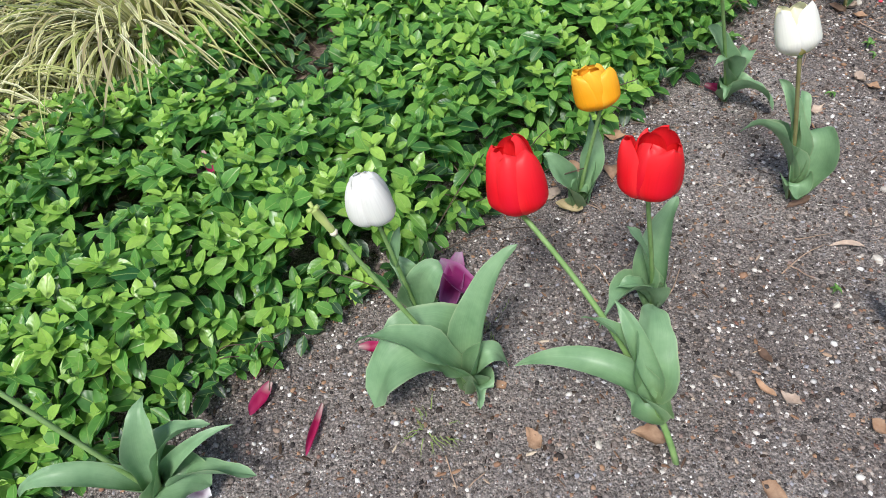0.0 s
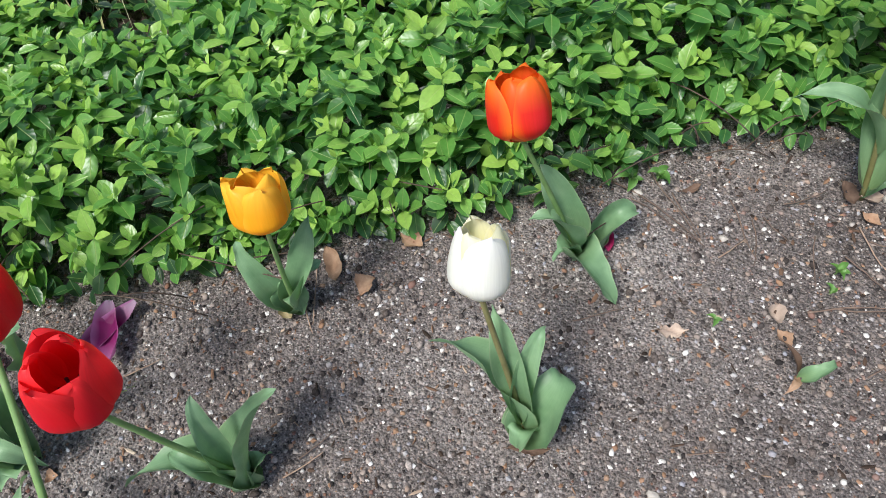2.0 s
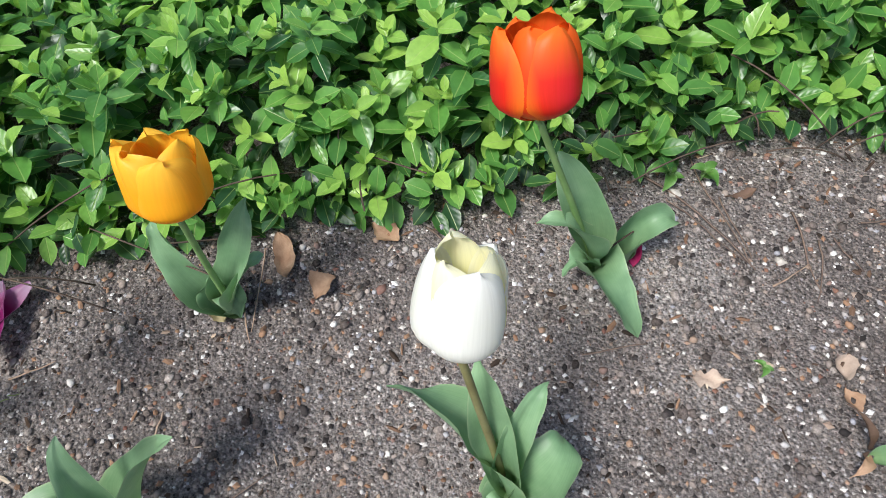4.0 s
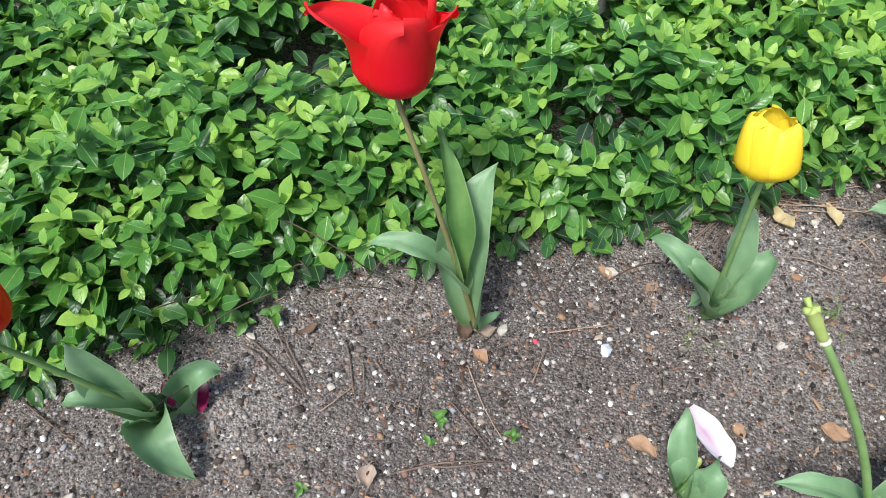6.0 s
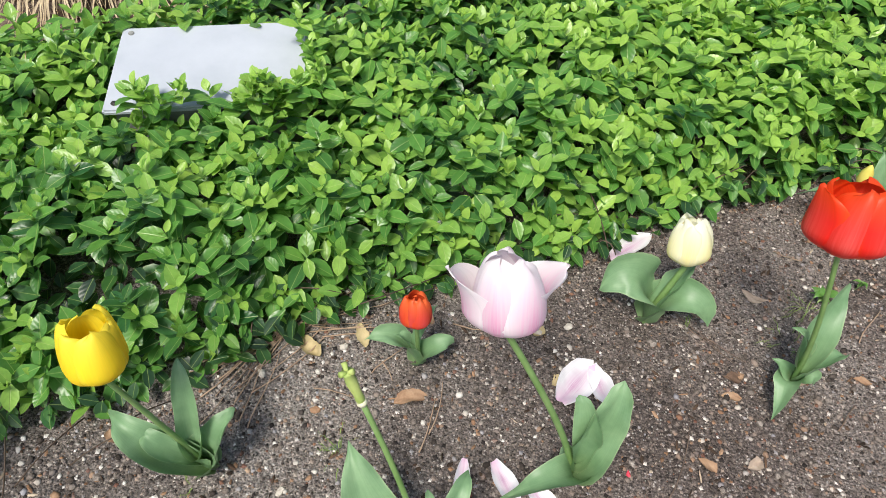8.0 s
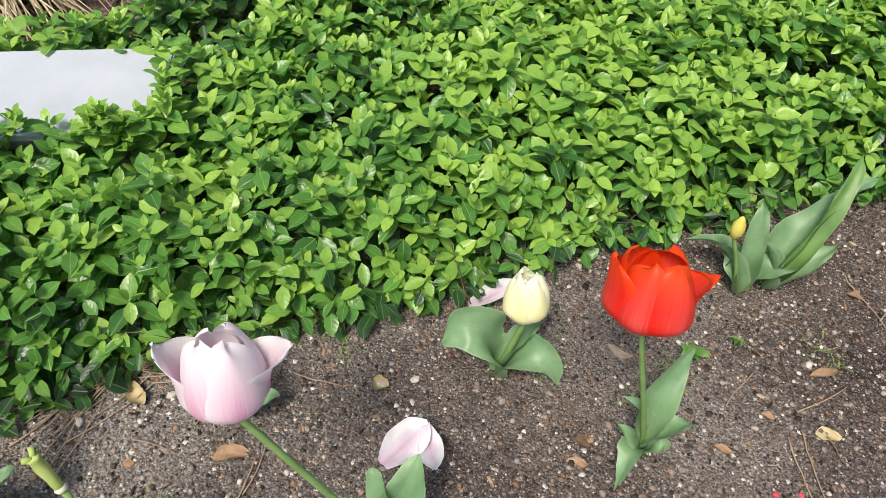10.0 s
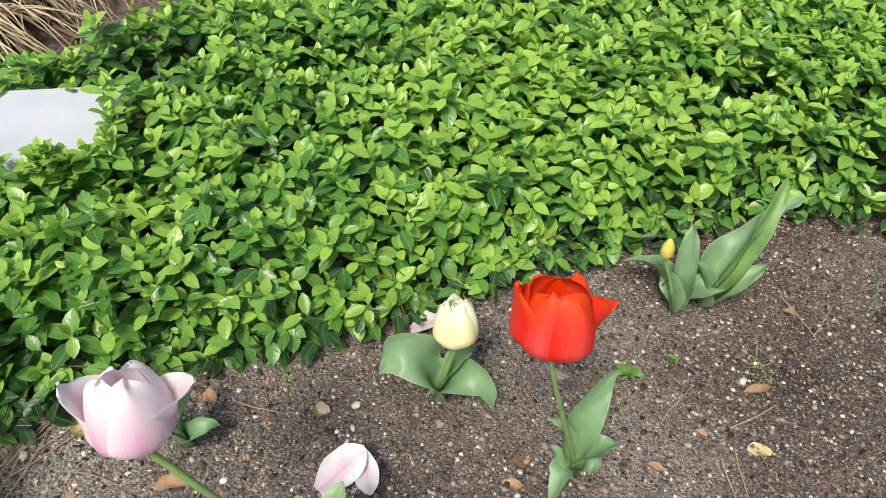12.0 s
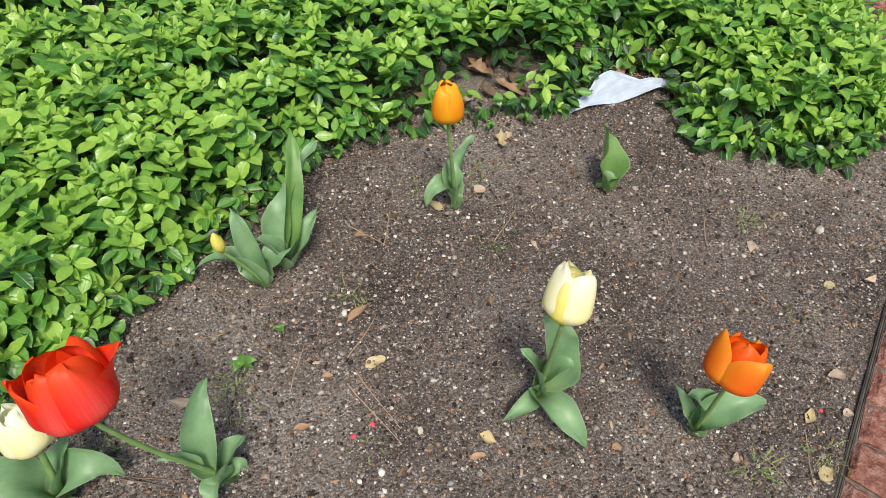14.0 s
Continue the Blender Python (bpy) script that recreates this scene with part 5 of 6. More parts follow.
dead_leaf((0.800, 1.239), 0.046, 0.030, 24, DEAD_PALE, "pale tan dead leaf lying on the soil", 2, lobes=2)
dead_leaf((0.676, 0.965), 0.063, 0.020, 30, DEAD_DARK, "dry curled brown leaf lying on the soil", 3)
dead_leaf((0.733, 0.846), 0.066, 0.014, -3, DEAD_PALE, "pale tan dead leaf lying on the soil", 4)
dead_leaf((0.491, 0.548), 0.043, 0.016, -55, DEAD, "dry curled brown leaf lying on the soil", 5)
dead_leaf((0.528, 0.528), 0.038, 0.020, -49, DEAD_PALE, "pale tan dead leaf lying on the soil", 6)
dead_leaf((0.280, 0.469), 0.062, 0.030, -11, DEAD, "dry curled brown leaf lying on the soil", 7)
dead_leaf((0.081, 0.467), 0.043, 0.028, -50, DEAD, "pale tan dead leaf lying on the soil", 8)
dead_leaf((0.460, 0.377), 0.042, 0.030, -36, DEAD, "dry curled brown leaf lying on the soil", 9)
dead_leaf((0.510, 0.613), 0.035, 0.020, -64, DEAD_DARK, "dry curled brown leaf lying on the soil", 10)
dead_leaf((0.030, 0.570), 0.021, 0.020, 33, DEAD, "dry curled brown leaf lying on the soil", 11)
dead_leaf((0.654, 0.474), 0.031, 0.025, -60, DEAD, "dry curled brown leaf lying on the soil", 12)
dead_leaf((0.225, 1.088), 0.076, 0.035, -37, DEAD, "brown oval dead leaf beside the ground cover", 14)
dead_leaf((0.304, 1.084), 0.043, 0.035, 81, DEAD, "dry curled brown leaf lying on the soil", 15)
dead_leaf((0.936, 1.345), 0.035, 0.028, -71, DEAD_PALE, "pale tan dead leaf lying on the soil", 17)
dead_leaf((0.165, 1.024), 0.043, 0.030, 57, DEAD_PALE, "pale tan dead leaf lying on the soil", 18)
dead_leaf((0.734, 1.521), 0.039, 0.016, 47, DEAD_DARK, "dry curled brown leaf lying on the soil", 19)
dead_leaf((0.955, 1.309), 0.032, 0.020, -40, DEAD, "dry curled brown leaf lying on the soil", 20)
dead_leaf((0.977, 1.624), 0.050, 0.030, -52, DEAD_DARK, "dark shrivelled leaf at the foot of a tulip", 21)
dead_leaf((1.022, 1.584), 0.035, 0.020, -28, DEAD, "dry curled brown leaf lying on the soil", 23)
dead_leaf((1.012, 1.631), 0.036, 0.028, 31, DEAD_PALE, "pale tan dead leaf lying on the soil", 25)
dead_leaf((1.530, 2.097), 0.055, 0.025, -68, DEAD_YELLOW, "pale tan dead leaf lying on the soil", 26)
dead_leaf((1.443, 2.052), 0.055, 0.035, -42, DEAD_YELLOW, "pale tan dead leaf lying on the soil", 27)
dead_leaf((1.649, 1.993), 0.063, 0.030, 28, DEAD, "orange-brown curled leaf on the soil", 28)
dead_leaf((1.431, 1.620), 0.026, 0.022, -48, DEAD, "dry curled brown leaf lying on the soil", 29)
dead_leaf((1.568, 1.676), 0.043, 0.030, 0, DEAD, "dry curled brown leaf lying on the soil", 30)
dead_leaf((1.300, 1.539), 0.049, 0.025, -9, DEAD, "dry curled brown leaf lying on the soil", 31)
dead_leaf((1.641, 2.156), 0.031, 0.030, 4, DEAD, "dry curled brown leaf lying on the soil", 32)
dead_leaf((1.855, 2.184), 0.032, 0.030, -13, DEAD_YELLOW, "pale tan dead leaf lying on the soil", 33)
dead_leaf((1.252, 1.820), 0.028, 0.020, 59, DEAD, "dry curled brown leaf lying on the soil", 34)
dead_leaf((1.982, 1.870), 0.047, 0.028, 27, DEAD, "dry curled brown leaf lying on the soil", 35)
dead_leaf((1.885, 1.826), 0.033, 0.030, -52, DEAD_YELLOW, "pale tan dead leaf lying on the soil", 36)
dead_leaf((2.175, 1.991), 0.036, 0.020, -35, DEAD, "pale tan dead leaf lying on the soil", 37)
dead_leaf((2.257, 2.013), 0.031, 0.025, 32, DEAD_PALE, "pale tan dead leaf lying on the soil", 38)
dead_leaf((2.223, 2.130), 0.037, 0.018, 10, DEAD, "dry curled brown leaf lying on the soil", 39)
dead_leaf((2.277, 2.361), 0.052, 0.020, -14, DEAD_PALE, "pale dry husk on the soil", 40)
dead_leaf((2.229, 2.170), 0.033, 0.022, 11, DEAD_DARK, "dry curled brown leaf lying on the soil", 41)
dead_leaf((1.170, 1.816), 0.032, 0.020, -36, DEAD, "dry curled brown leaf lying on the soil", 42)
dead_leaf((1.903, 2.090), 0.021, 0.025, -42, DEAD_YELLOW, "dry curled brown leaf lying on the soil", 45)
dead_leaf((2.473, 2.221), 0.034, 0.015, -3, DEAD, "dry curled brown leaf lying on the soil", 47)
dead_leaf((2.661, 2.417), 0.058, 0.020, 23, DEAD, "dry curled brown leaf lying on the soil", 48)
dead_leaf((2.655, 2.289), 0.047, 0.028, 9, DEAD_YELLOW, "pale oval dead leaf on the soil", 49)
dead_leaf((3.076, 2.638), 0.035, 0.030, 4, DEAD_PALE, "pale tan dead leaf lying on the soil", 50)
dead_leaf((2.949, 2.632), 0.048, 0.025, -48, DEAD_YELLOW, "pale tan dead leaf lying on the soil", 51)
dead_leaf((2.742, 2.614), 0.026, 0.020, -28, DEAD, "dry curled brown leaf lying on the soil", 52)
dead_leaf((3.237, 2.787), 0.035, 0.025, 36, DEAD_PALE, "pale tan dead leaf lying on the soil", 58)
dead_leaf((3.338, 3.079), 0.064, 0.035, 54, DEAD, "dry curled brown leaf lying on the soil", 59)
dead_leaf((3.122, 2.997), 0.083, 0.050, -52, DEAD, "brown oak leaf at the edge of the ground cover", 60, lobes=2)
dead_leaf((3.370, 2.969), 0.094, 0.035, -83, DEAD_DARK, "dry curled brown leaf lying on the soil", 61)
dead_leaf((3.505, 2.895), 0.034, 0.030, 16, DEAD, "dry curled brown leaf lying on the soil", 62)
dead_leaf((3.125, 2.436), 0.029, 0.012, -79, DEAD_PALE, "pale tan dead leaf lying on the soil", 63)
dead_leaf((2.799, 2.054), 0.035, 0.022, -47, DEAD_YELLOW, "pale tan dead leaf lying on the soil", 65)
dead_leaf((2.765, 2.029), 0.033, 0.015, -7, DEAD, "dry curled brown leaf lying on the soil", 66)
dead_leaf((3.293, 3.080), 0.090, 0.040, -72, DEAD, "brown dead leaf among the ground cover", 73)
dead_leaf((3.080, 3.001), 0.079, 0.035, -85, DEAD_DARK, "dry curled brown leaf lying on the soil", 75)
dead_leaf((3.743, 2.943), 0.061, 0.040, -84, DEAD_PALE, "pale tan dead leaf lying on the soil", 76)
dead_leaf((3.633, 2.224), 0.039, 0.022, 39, DEAD_PALE, "pale tan dead leaf lying on the soil", 77)
dead_leaf((3.840, 2.025), 0.027, 0.022, -60, DEAD_PALE, "pale tan dead leaf lying on the soil", 78)
dead_leaf((3.738, 2.056), 0.032, 0.025, 8, DEAD_YELLOW, "pale tan dead leaf lying on the soil", 79)
dead_leaf((3.568, 1.871), 0.041, 0.025, -14, DEAD_PALE, "pale tan dead leaf lying on the soil", 80)
dead_leaf((3.444, 1.827), 0.041, 0.022, 29, DEAD_YELLOW, "pale tan dead leaf lying on the soil", 81)
dead_leaf((3.528, 1.796), 0.023, 0.022, 5, DEAD_PALE, "pale tan dead leaf lying on the soil", 82)
dead_leaf((3.236, 1.820), 0.024, 0.016, 44, DEAD_PALE, "pale tan dead leaf lying on the soil", 83)
dead_leaf((3.382, 1.721), 0.039, 0.030, -4, DEAD_YELLOW, "dry curled brown leaf lying on the soil", 84)
dead_leaf((3.030, 1.936), 0.020, 0.018, -5, DEAD, "dry curled brown leaf lying on the soil", 85)
dead_leaf((2.951, 2.335), 0.019, 0.015, -98, DEAD, "dry curled brown leaf lying on the soil", 87)
dead_leaf((2.555, 2.304), 0.025, 0.014, -11, DEAD, "dry curled brown leaf lying on the soil", 88)
twig((0.587, 1.480), (0.793, 1.416), 0.0018, TWIG, "thin dry brown twig on the soil", 0.10, 0)
twig((0.707, 1.496), (0.783, 1.430), 0.0012, TWIG, "thin dry brown twig on the soil", 0.10, 1)
twig((0.848, 1.503), (0.877, 1.413), 0.0013, TWIG, "thin dry brown twig on the soil", 0.10, 2)
twig((0.821, 1.405), (0.850, 1.461), 0.0014, STRAW, "dry brown pine needle on the soil", 0.10, 3)
twig((0.888, 1.560), (0.943, 1.614), 0.0013, TWIG, "thin dry brown twig on the soil", 0.10, 4)
twig((1.003, 1.499), (1.095, 1.443), 0.0014, TWIG, "thin dry brown twig on the soil", 0.10, 5)
twig((0.975, 1.368), (1.111, 1.439), 0.0016, TWIG, "thin dry brown twig on the soil", 0.10, 6)
twig((1.009, 1.563), (1.114, 1.465), 0.0013, STRAW, "dry brown pine needle on the soil", 0.10, 7)
twig((1.030, 1.544), (1.095, 1.550), 0.0012, TWIG, "thin dry brown twig on the soil", 0.10, 8)
twig((0.373, 1.238), (0.518, 1.215), 0.0014, TWIG, "thin dry brown twig on the soil", 0.10, 9)
twig((0.191, 1.086), (0.261, 0.977), 0.0011, STRAW, "dry brown pine needle on the soil", 0.10, 10)
twig((0.200, 1.021), (0.268, 0.964), 0.0014, STRAW, "dry brown pine needle on the soil", 0.10, 11)
twig((0.651, 1.186), (0.716, 1.244), 0.0013, TWIG, "thin dry brown twig on the soil", 0.10, 12)
twig((1.115, 1.573), (1.117, 1.631), 0.0014, STRAW, "dry brown pine needle on the soil", 0.10, 13)
twig((0.642, 1.543), (0.787, 1.418), 0.0012, TWIG, "thin dry brown twig on the soil", 0.10, 14)
twig((0.645, 1.455), (0.779, 1.421), 0.0012, TWIG, "thin dry brown twig on the soil", 0.10, 15)
twig((1.012, 1.393), (1.122, 1.442), 0.0015, TWIG, "thin dry brown twig on the soil", 0.10, 18)
twig((1.485, 2.178), (1.386, 1.990), 0.0014, STRAW, "dry brown pine needle on the soil", 0.10, 19)
twig((1.467, 2.150), (1.365, 2.039), 0.0014, STRAW, "dry brown pine needle on the soil", 0.10, 20)
twig((1.567, 2.026), (1.611, 2.087), 0.0014, STRAW, "dry brown pine needle on the soil", 0.10, 22)
twig((1.580, 2.050), (1.608, 2.019), 0.0014, STRAW, "dry brown pine needle on the soil", 0.10, 23)
twig((1.472, 1.977), (1.559, 1.972), 0.0014, STRAW, "dry brown pine needle on the soil", 0.10, 24)
twig((1.285, 1.913), (1.408, 2.123), 0.0014, STRAW, "dry brown pine needle on the soil", 0.10, 25)
twig((1.283, 1.966), (1.441, 2.159), 0.0014, STRAW, "dry brown pine needle on the soil", 0.10, 26)
twig((1.367, 1.889), (1.383, 2.130), 0.0014, STRAW, "dry brown pine needle on the soil", 0.10, 27)
twig((1.366, 1.943), (1.477, 2.118), 0.0014, STRAW, "dry brown pine needle on the soil", 0.10, 28)
twig((1.246, 1.952), (1.357, 2.022), 0.0014, STRAW, "dry brown pine needle on the soil", 0.10, 29)
twig((1.384, 2.066), (1.541, 2.123), 0.0014, STRAW, "dry brown pine needle on the soil", 0.10, 30)
twig((1.694, 1.938), (1.698, 2.036), 0.0014, STRAW, "dry brown pine needle on the soil", 0.10, 31)
twig((2.107, 1.916), (2.145, 2.062), 0.0012, TWIG, "thin dry brown twig on the soil", 0.10, 32)
twig((2.144, 2.255), (2.228, 2.200), 0.0012, TWIG, "thin dry brown twig on the soil", 0.10, 33)
twig((1.112, 1.667), (1.206, 1.724), 0.0014, STRAW, "dry brown pine needle on the soil", 0.10, 34)
twig((2.384, 2.477), (2.327, 2.490), 0.0014, STRAW, "dry brown pine needle on the soil", 0.10, 35)
twig((1.303, 1.952), (1.395, 2.129), 0.0014, STRAW, "dry brown pine needle on the soil", 0.10, 36)
twig((1.384, 1.881), (1.388, 2.031), 0.0014, STRAW, "dry brown pine needle on the soil", 0.10, 37)
twig((2.171, 2.245), (2.252, 2.205), 0.0012, TWIG, "thin dry brown twig on the soil", 0.10, 38)
twig((1.685, 1.903), (1.692, 2.003), 0.0014, STRAW, "dry brown pine needle on the soil", 0.10, 39)
twig((2.411, 2.107), (2.451, 2.166), 0.0013, TWIG, "thin dry brown twig on the soil", 0.10, 40)
twig((2.605, 2.323), (2.698, 2.396), 0.0014, STRAW, "dry brown pine needle on the soil", 0.10, 41)
twig((2.651, 2.286), (2.679, 2.246), 0.0014, TWIG, "thin dry brown twig on the soil", 0.10, 42)
twig((2.107, 2.295), (2.205, 2.221), 0.0012, TWIG, "thin dry brown twig on the soil", 0.10, 43)
twig((2.586, 2.270), (2.639, 2.109), 0.0014, STRAW, "dry brown pine needle on the soil", 0.10, 44)
twig((2.612, 2.293), (2.649, 2.139), 0.0014, STRAW, "dry brown pine needle on the soil", 0.10, 45)
twig((2.479, 2.304), (2.534, 2.391), 0.0014, STRAW, "dry brown pine needle on the soil", 0.10, 46)
twig((2.782, 2.563), (2.836, 2.658), 0.0014, STRAW, "dry brown pine needle on the soil", 0.10, 47)
twig((3.035, 2.479), (3.139, 2.555), 0.0014, STRAW, "dry brown pine needle on the soil", 0.10, 48)
twig((2.506, 2.558), (2.639, 2.628), 0.0012, TWIG, "thin dry brown twig on the soil", 0.10, 49)
twig((3.296, 2.785), (3.343, 2.706), 0.0012, TWIG, "thin dry brown twig on the soil", 0.10, 50)
twig((1.692, 2.162), (1.798, 2.158), 0.0014, STRAW, "dry brown pine needle on the soil", 0.10, 51)
twig((2.166, 2.283), (2.097, 2.329), 0.0014, STRAW, "dry brown pine needle on the soil", 0.10, 52)
twig((2.587, 2.443), (2.601, 2.334), 0.0012, TWIG, "thin dry brown twig on the soil", 0.10, 55)
twig((3.082, 2.194), (3.240, 2.145), 0.0014, TWIG, "thin dry brown twig on the soil", 0.10, 56)
twig((3.227, 2.792), (3.343, 2.631), 0.0013, TWIG, "thin dry brown twig on the soil", 0.10, 57)
twig((3.393, 2.473), (3.633, 2.600), 0.0013, TWIG, "thin dry brown twig on the soil", 0.10, 58)
twig((2.723, 2.659), (2.791, 2.549), 0.0014, STRAW, "dry brown pine needle on the soil", 0.10, 59)
twig((3.525, 2.263), (3.583, 2.358), 0.0014, STRAW, "dry brown pine needle on the soil", 0.10, 62)
twig((3.414, 1.810), (3.343, 1.705), 0.0009, STRAW, "dry brown pine needle on the soil", 0.10, 63)
twig((3.291, 1.812), (3.300, 1.724), 0.0014, STRAW, "dry brown pine needle on the soil", 0.10, 64)
twig((4.108, 2.350), (4.151, 2.264), 0.0015, TWIG, "thin dry brown twig on the soil", 0.10, 65)
twig((3.378, 2.674), (3.508, 2.852), 0.0013, TWIG, "thin dry brown twig on the soil", 0.10, 66)
twig((0.637, 0.866), (0.708, 0.876), 0.0014, STRAW, "dry brown pine needle on the soil", 0.10, 67)
twig((0.589, 0.785), (0.688, 0.849), 0.0014, STRAW, "dry brown pine needle on the soil", 0.10, 68)
twig((0.607, 0.810), (0.648, 0.768), 0.0014, STRAW, "dry brown pine needle on the soil", 0.10, 69)
twig((0.231, 0.832), (0.261, 0.762), 0.0014, STRAW, "dry brown pine needle on the soil", 0.10, 70)
twig((0.371, 0.783), (0.400, 0.850), 0.0013, TWIG, "thin dry brown twig on the soil", 0.10, 71)
twig((0.535, 0.871), (0.580, 0.871), 0.0013, TWIG, "thin dry brown twig on the soil", 0.10, 72)
twig((0.017, 0.748), (0.055, 0.801), 0.0014, STRAW, "dry brown pine needle on the soil", 0.10, 73)
twig((-0.033, 0.388), (-0.004, 0.411), 0.0016, STRAW, "dry brown pine needle on the soil", 0.10, 74)
twig((-0.072, 0.442), (-0.052, 0.384), 0.0014, STRAW, "dry brown pine needle on the soil", 0.10, 75)
twig((0.882, 1.065), (0.930, 1.094), 0.0013, TWIG, "thin dry brown twig on the soil", 0.10, 76)
twig((0.803, 1.525), (0.878, 1.430), 0.0014, TWIG, "thin dry brown twig on the soil", 0.10, 78)
twig((0.864, 1.516), (0.915, 1.488), 0.0013, TWIG, "thin dry brown twig on the soil", 0.10, 79)
twig((0.951, 1.516), (0.975, 1.421), 0.0012, TWIG, "thin dry brown twig on the soil", 0.10, 80)
twig((1.078, 1.299), (1.151, 1.404), 0.0012, TWIG, "thin dry brown twig on the soil", 0.10, 81)
twig((0.366, 0.748), (0.399, 0.809), 0.0014, STRAW, "dry brown pine needle on the soil", 0.10, 82)
stone((0.650, 1.473), 0.022, QUARTZ, "pale angular stone on the soil", 0)
stone((1.039, 1.643), 0.026, QUARTZ, "pale angular stone on the soil", 1)
stone((1.098, 1.645), 0.012, RED_BIT, "small red scrap on the soil", 2)
stone((0.535, 1.149), 0.018, QUARTZ, "small pale pebble on the soil", 3)
stone((1.155, 1.374), 0.016, QUARTZ, "small pale pebble on the soil", 4)
stone((1.178, 1.820), 0.028, QUARTZ, "pale tan stone on the soil", 5)
stone((1.210, 1.675), 0.030, SHARD, "bluish white shard on the soil", 6)
stone((0.817, 1.448), 0.020, QUARTZ, "small pale pebble on the soil", 7)
stone((1.502, 2.066), 0.020, QUARTZ, "small grey-white pebble on the soil", 8)
stone((1.372, 1.982), 0.022, QUARTZ, "small pale pebble on the soil", 9)
stone((1.486, 1.939), 0.022, PEBBLE, "tan pebble on the soil", 10)
stone((2.042, 1.948), 0.012, RED_BIT, "small red scrap on the soil", 11)
stone((1.856, 2.181), 0.020, QUARTZ, "small pale pebble on the soil", 12)
stone((1.475, 1.793), 0.018, QUARTZ, "small pale pebble on the soil", 13)
stone((2.178, 2.540), 0.018, QUARTZ, "small white pebble near the ground cover", 14)
stone((2.242, 2.176), 0.020, DEAD, "brown pebble on the soil", 15)
stone((2.602, 2.170), 0.014, RED_BIT, "small red scrap on the soil", 16)
stone((2.560, 2.162), 0.014, RED_BIT, "small red scrap on the soil", 17)
stone((2.683, 2.121), 0.018, QUARTZ, "small white pebble on the soil", 18)
stone((2.751, 2.207), 0.016, QUARTZ, "small white pebble on the soil", 19)
stone((1.913, 2.207), 0.022, QUARTZ, "small grey-white pebble on the soil", 20)
stone((3.841, 2.195), 0.030, QUARTZ, "grey-white stone near the paving", 22)
stone((3.727, 2.424), 0.018, QUARTZ, "small white pebble on the soil", 23)
stone((3.480, 1.825), 0.012, RED_BIT, "small red scrap on the soil", 24)
stone((2.725, 2.888), 0.016, QUARTZ, "small white pebble on the soil", 25)
stone((0.779, 0.811), 0.024, QUARTZ, "pale stone on the soil", 26)
stone((0.667, 0.710), 0.020, QUARTZ, "pale stone on the soil", 27)
stone((0.192, 0.455), 0.018, QUARTZ, "pale stone on the soil", 28)
stone((0.861, 0.989), 0.020, QUARTZ, "tan stone on the soil", 29)
grass_tuft((2.381, 2.348), 28, 0.070, seed=0)
grass_tuft((2.662, 2.461), 22, 0.060, seed=1)
grass_tuft((3.110, 2.685), 22, 0.050, seed=2)
grass_tuft((2.923, 2.698), 14, 0.045, seed=3)
grass_tuft((3.004, 2.459), 14, 0.040, seed=4)
grass_tuft((3.662, 2.291), 26, 0.070, seed=5)
grass_tuft((3.259, 1.784), 34, 0.075, seed=6)
grass_tuft((3.413, 1.760), 24, 0.070, seed=7)
grass_tuft((3.576, 1.994), 12, 0.040, seed=8)
grass_tuft((2.578, 2.134), 14, 0.040, seed=9)
grass_tuft((2.139, 2.313), 24, 0.060, seed=10)
grass_tuft((1.552, 1.877), 22, 0.050, seed=11)
grass_tuft((1.763, 2.232), 24, 0.055, seed=12)
grass_tuft((2.332, 2.258), 20, 0.060, seed=13)
grass_tuft((1.341, 1.766), 14, 0.050, seed=14)
grass_tuft((-0.103, 0.482), 26, 0.070, seed=15)
grass_tuft((0.018, 0.693), 16, 0.050, seed=16)
grass_tuft((3.078, 2.509), 8, 0.030, seed=17)
weed((2.407, 2.379), 7, 0.035, 0, 0.040)
weed((0.997, 1.462), 4, 0.025, 1, 0.020)
weed((0.998, 1.422), 2, 0.020, 2, 0.010)
weed((0.850, 1.291), 3, 0.020, 3, 0.010)
weed((0.672, 1.513), 5, 0.040, 4, 0.030)
weed((1.114, 1.480), 4, 0.020, 5, 0.020)
weed((0.669, 0.738), 4, 0.020, 6, 0.020)
weed((0.631, 1.489), 5, 0.045, 7, 0.030)
weed((3.200, 2.826), 6, 0.035, 9, 0.030)
weed((3.309, 2.809), 5, 0.040, 10, 0.030)
weed((2.495, 2.437), 3, 0.025, 11, 0.030)
weed((-0.348, 0.760), 4, 0.040, 12, 0.030)
weed((4.037, 2.378), 6, 0.050, 13, 0.030)
nrng = random.Random(12)
for k in range(16):  # needles gathered at the foot of the ground cover
    x, y, a, L = nrng.uniform(1.22, 1.56), nrng.uniform(1.95, 2.09), nrng.uniform(0.3, 1.3), nrng.uniform(0.08, 0.2)
    y += (x - 1.22) * 0.5
    twig((x, y), (x + L * math.cos(a), y + L * math.sin(a) * 0.8), 0.0013, STRAW, "dry brown pine needle at the foot of the ground cover", 0.08, 200 + k)

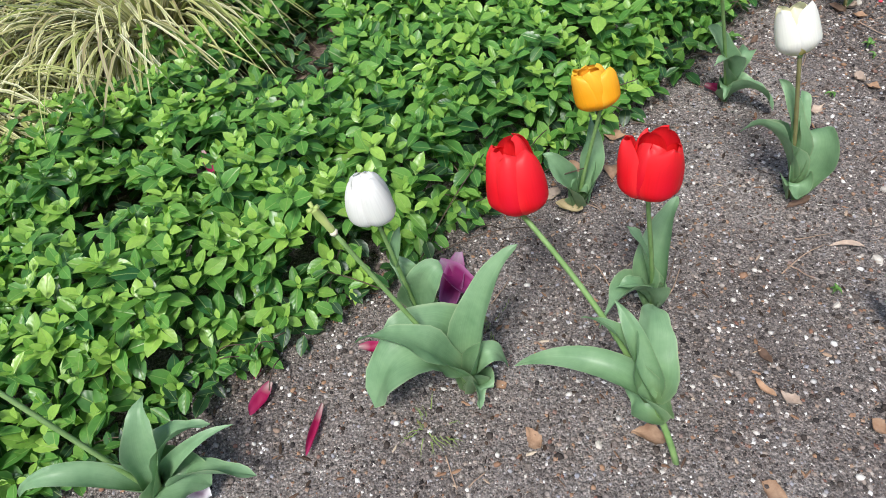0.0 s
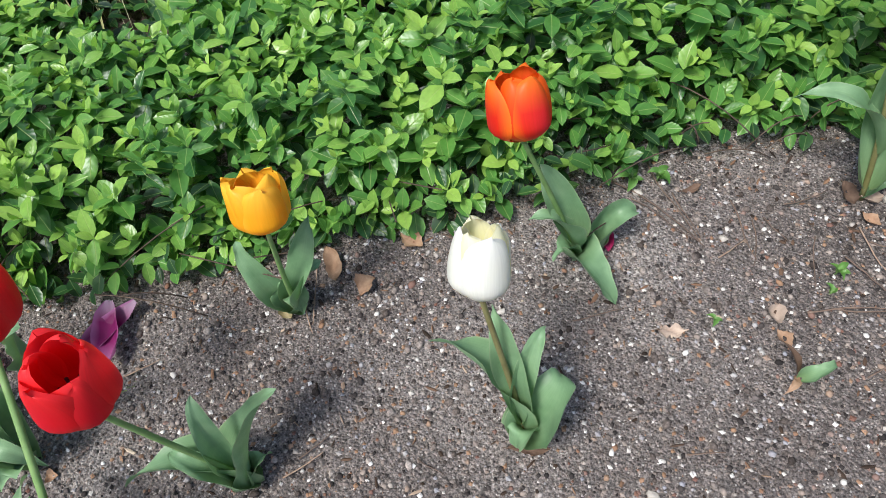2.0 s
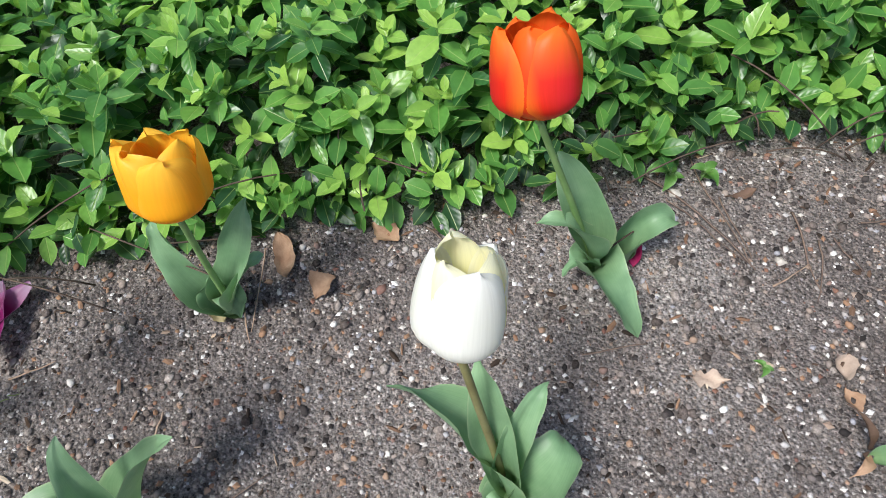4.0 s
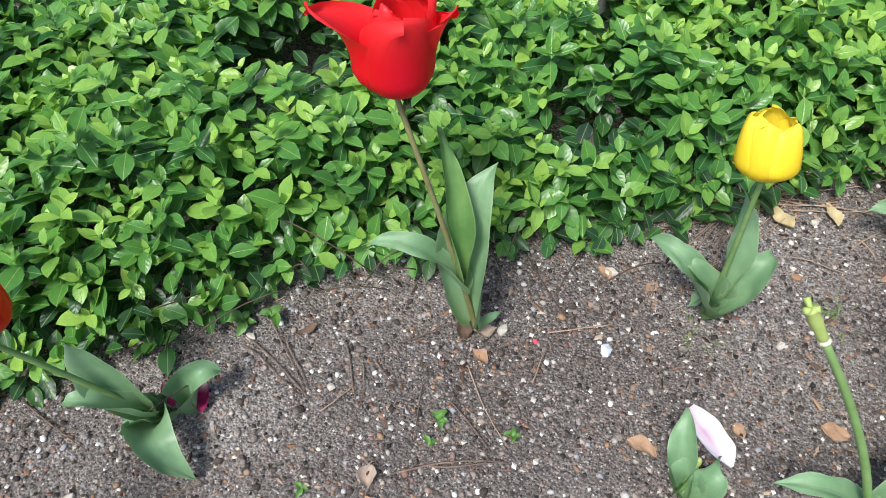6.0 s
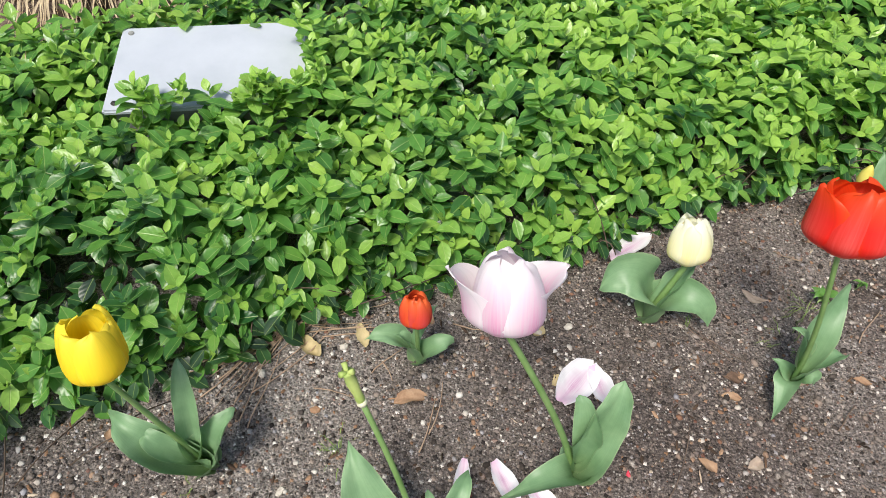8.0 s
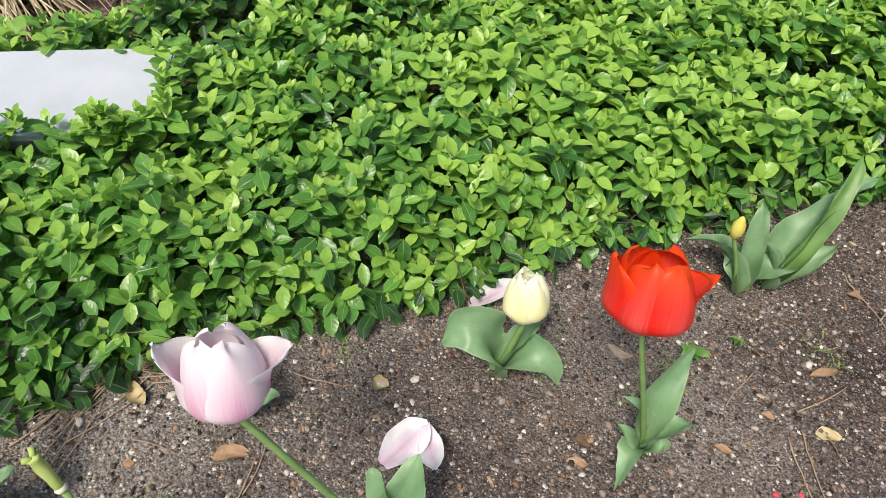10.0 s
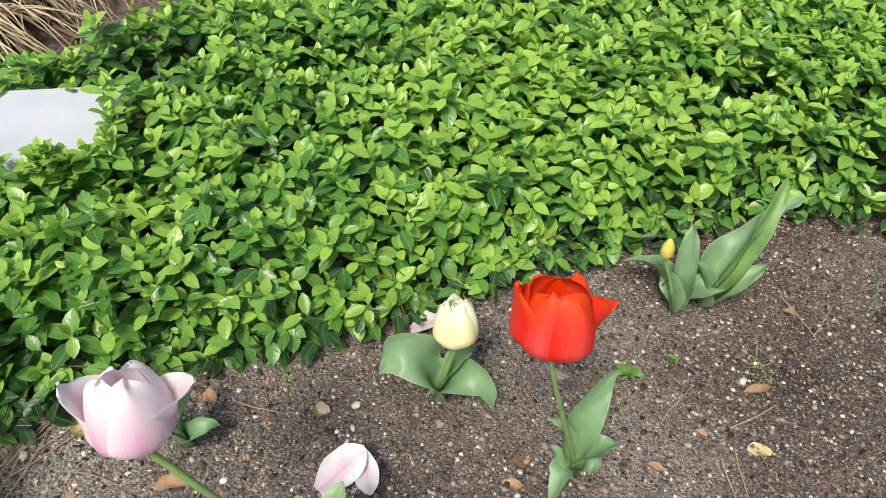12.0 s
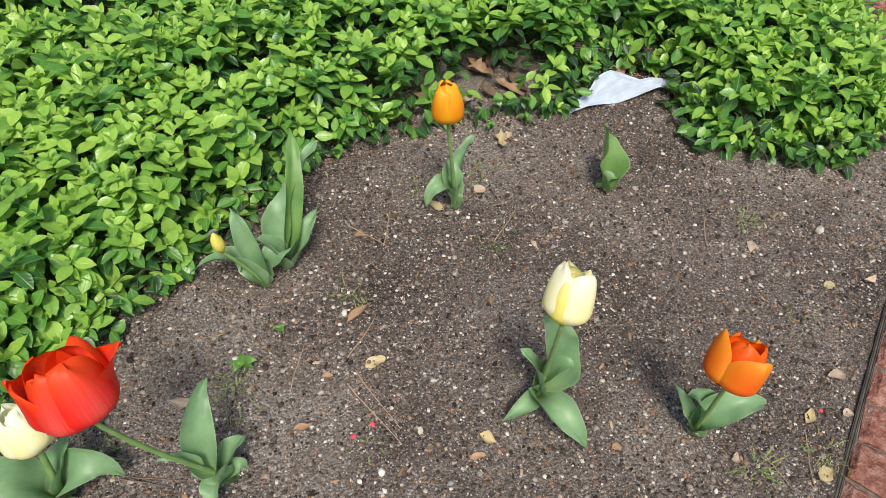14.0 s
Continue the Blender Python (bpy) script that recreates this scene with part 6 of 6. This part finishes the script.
dead_leaf((3.285, 3.050), 0.085, 0.050, -50, DEAD, "large curled brown leaf on the soil by the ground cover", 120, lobes=2, z=0.01)
dead_leaf((3.329, 2.945), 0.100, 0.050, -60, DEAD, "large curled brown leaf on the soil by the ground cover", 121, lobes=2, z=0.01)
dead_leaf((3.082, 3.019), 0.080, 0.050, 60, DEAD, "large curled brown leaf on the soil by the ground cover", 122, lobes=2, z=0.01)
dead_leaf((3.718, 2.904), 0.080, 0.050, 20, DEAD, "large curled brown leaf on the soil by the ground cover", 123, lobes=2, z=0.01)
dead_leaf((3.801, 2.774), 0.080, 0.045, -70, DEAD, "large curled brown leaf on the soil by the ground cover", 124, lobes=2, z=0.01)
dead_leaf((3.184, 2.944), 0.060, 0.035, 10, DEAD_PALE, "large curled brown leaf on the soil by the ground cover", 125, lobes=2, z=0.01)
dead_leaf((3.278, 2.945), 0.090, 0.040, -50, DEAD_DARK, "large curled brown leaf on the soil by the ground cover", 126, lobes=2, z=0.01)
dead_leaf((3.212, 2.771), 0.065, 0.040, 70, DEAD_YELLOW, "large curled brown leaf on the soil by the ground cover", 127, lobes=2, z=0.01)
for k in range(18):  # needles fanned out from the foot of the ground cover
    a, L = nrng.uniform(-2.75, -1.6) if k % 4 else nrng.uniform(0.1, 0.9), nrng.uniform(0.10, 0.22)
    x, y = 1.40 + nrng.uniform(-0.03, 0.03), 2.075 + nrng.uniform(-0.02, 0.02)
    twig((x, y), (x + L * math.cos(a), y + L * math.sin(a)), 0.0013, STRAW, "dry brown pine needle at the foot of the ground cover", 0.08, 300 + k)


def paper_scrap():
    V, U = [], []
    r = random.Random(5)
    for i in range(13):
        for j in range(13):
            u, v = i / 12, j / 12
            x = 0.355 * u - 0.178
            y = 0.012 + 0.085 * v * max(0.06, 1 - abs(u - 0.5) * 1.75) + 0.007 * math.sin(u * 23) * v
            z = 0.012 + 0.05 * v * max(0.1, 1 - abs(u - 0.5) * 1.6) + 0.010 * math.sin(9 * u + 5 * v) + 0.006 * noise.noise(Vector((u * 6, v * 6, 2)))
            V.append((x, y, z))
            U.append((u, v))
    me = mesh_from("paper_scrap", V, grid_faces(13, 13), PAPER, U, smooth=False)
    ob = thing("paper_scrap", (3.625, 2.784, 0.0), "torn white paper scrap lying against the ground cover", "paper", me=me)
    ob.rotation_euler = (0, 0, radians(-1))
    return ob


paper_scrap()

# ---- brick paving ----
EDGE_A, EDGE_DIR = Vector((3.376, 1.696, 0)), Vector((0.853, 0.522, 0)).normalized()
EDGE_N = Vector((EDGE_DIR.y, -EDGE_DIR.x, 0))
turn_deg = math.degrees(math.atan2(EDGE_DIR.y, EDGE_DIR.x))
pavement = thing("pavement", (EDGE_A.x, EDGE_A.y, 0), "weathered red brick paving beside the bed", "pavement", kind="structure",
                 me=bevelled_box("pavement", (6.0, 1.9, 0.03), JOINT, 0.002, -0.02))
pavement.matrix_world = Matrix.Translation(EDGE_A + EDGE_N * 0.965) @ pose(0, 0, 0, 0, 0, turn_deg)
strip = thing("edging_strip", (0, 0, 0), "thin dark edging strip between soil and paving", "edging", kind="structure", me=bevelled_box("edging_strip", (6.0, 0.008, 0.03), EDGING, 0.002, -0.024))
strip.matrix_world = Matrix.Translation(EDGE_A + EDGE_N * 0.012) @ pose(0, 0, 0, 0, 0, turn_deg)
brick_meshes = []
for k in range(4):
    bm = bmesh.new()
    bmesh.ops.create_cube(bm, size=1, matrix=Matrix.Diagonal((0.092, 0.090, 0.03, 1)))
    bmesh.ops.bevel(bm, geom=[e for e in bm.edges if all(v.co.z > 0 for v in e.verts)], offset=0.009, segments=1, affect="EDGES")
    rr = random.Random(k)
    for v in bm.verts:
        v.co += Vector((rr.uniform(-1, 1), rr.uniform(-1, 1), rr.uniform(-1, 1))) * 0.004
    me = bpy.data.meshes.new("brick")
    bm.to_mesh(me)
    bm.free()
    me.materials.append(BRICK)
    brick_meshes.append(me)
rest_v, rest_f = [], []
brick_shape = [(v.co[:], ) for v in brick_meshes[0].vertices]
brick_faces = [tuple(f.vertices) for f in brick_meshes[0].polygons]
for i in range(19):
    for j in range(59):
        x, y = -2.92 + 0.1 * j + (0.05 if i % 2 else 0), 0.9 - 0.1 * i
        z = 0.007 + rng.normal() * 0.0012
        if i < 12 and 23 <= j < 47:
            b = part("brick", brick_meshes[rng.integers(4)], pavement)
            b.location = (x, y, z)
            b.rotation_euler = (rng.normal() * 0.008, rng.normal() * 0.008, rng.normal() * 0.01)
        else:
            o = len(rest_v)
            rest_v += [(c[0][0] + x, c[0][1] + y, c[0][2] + z) for c in brick_shape]
            rest_f += [tuple(k + o for k in f) for f in brick_faces]
tagged(part("far_bricks", mesh_from("far_bricks", rest_v, rest_f, BRICK, smooth=False), pavement), kind="stuff")
# the paving turns round the end of the bed
end_bed = part("joint_bed", bevelled_box("joint_bed", (1.6, 1.25, 0.03), JOINT, 0.002, -0.022), pavement)
end_bed.location = (2.62, 1.58, 0)
for i in range(12):
    for j in range(15):
        b = part("brick", brick_meshes[rng.integers(4)], pavement)
        b.location = (1.88 + 0.1 * j + (0.05 if i % 2 else 0), 1.0 + 0.1 * i, 0.006 + rng.normal() * 0.0012)
        b.rotation_euler = (rng.normal() * 0.008, rng.normal() * 0.008, rng.normal() * 0.01)
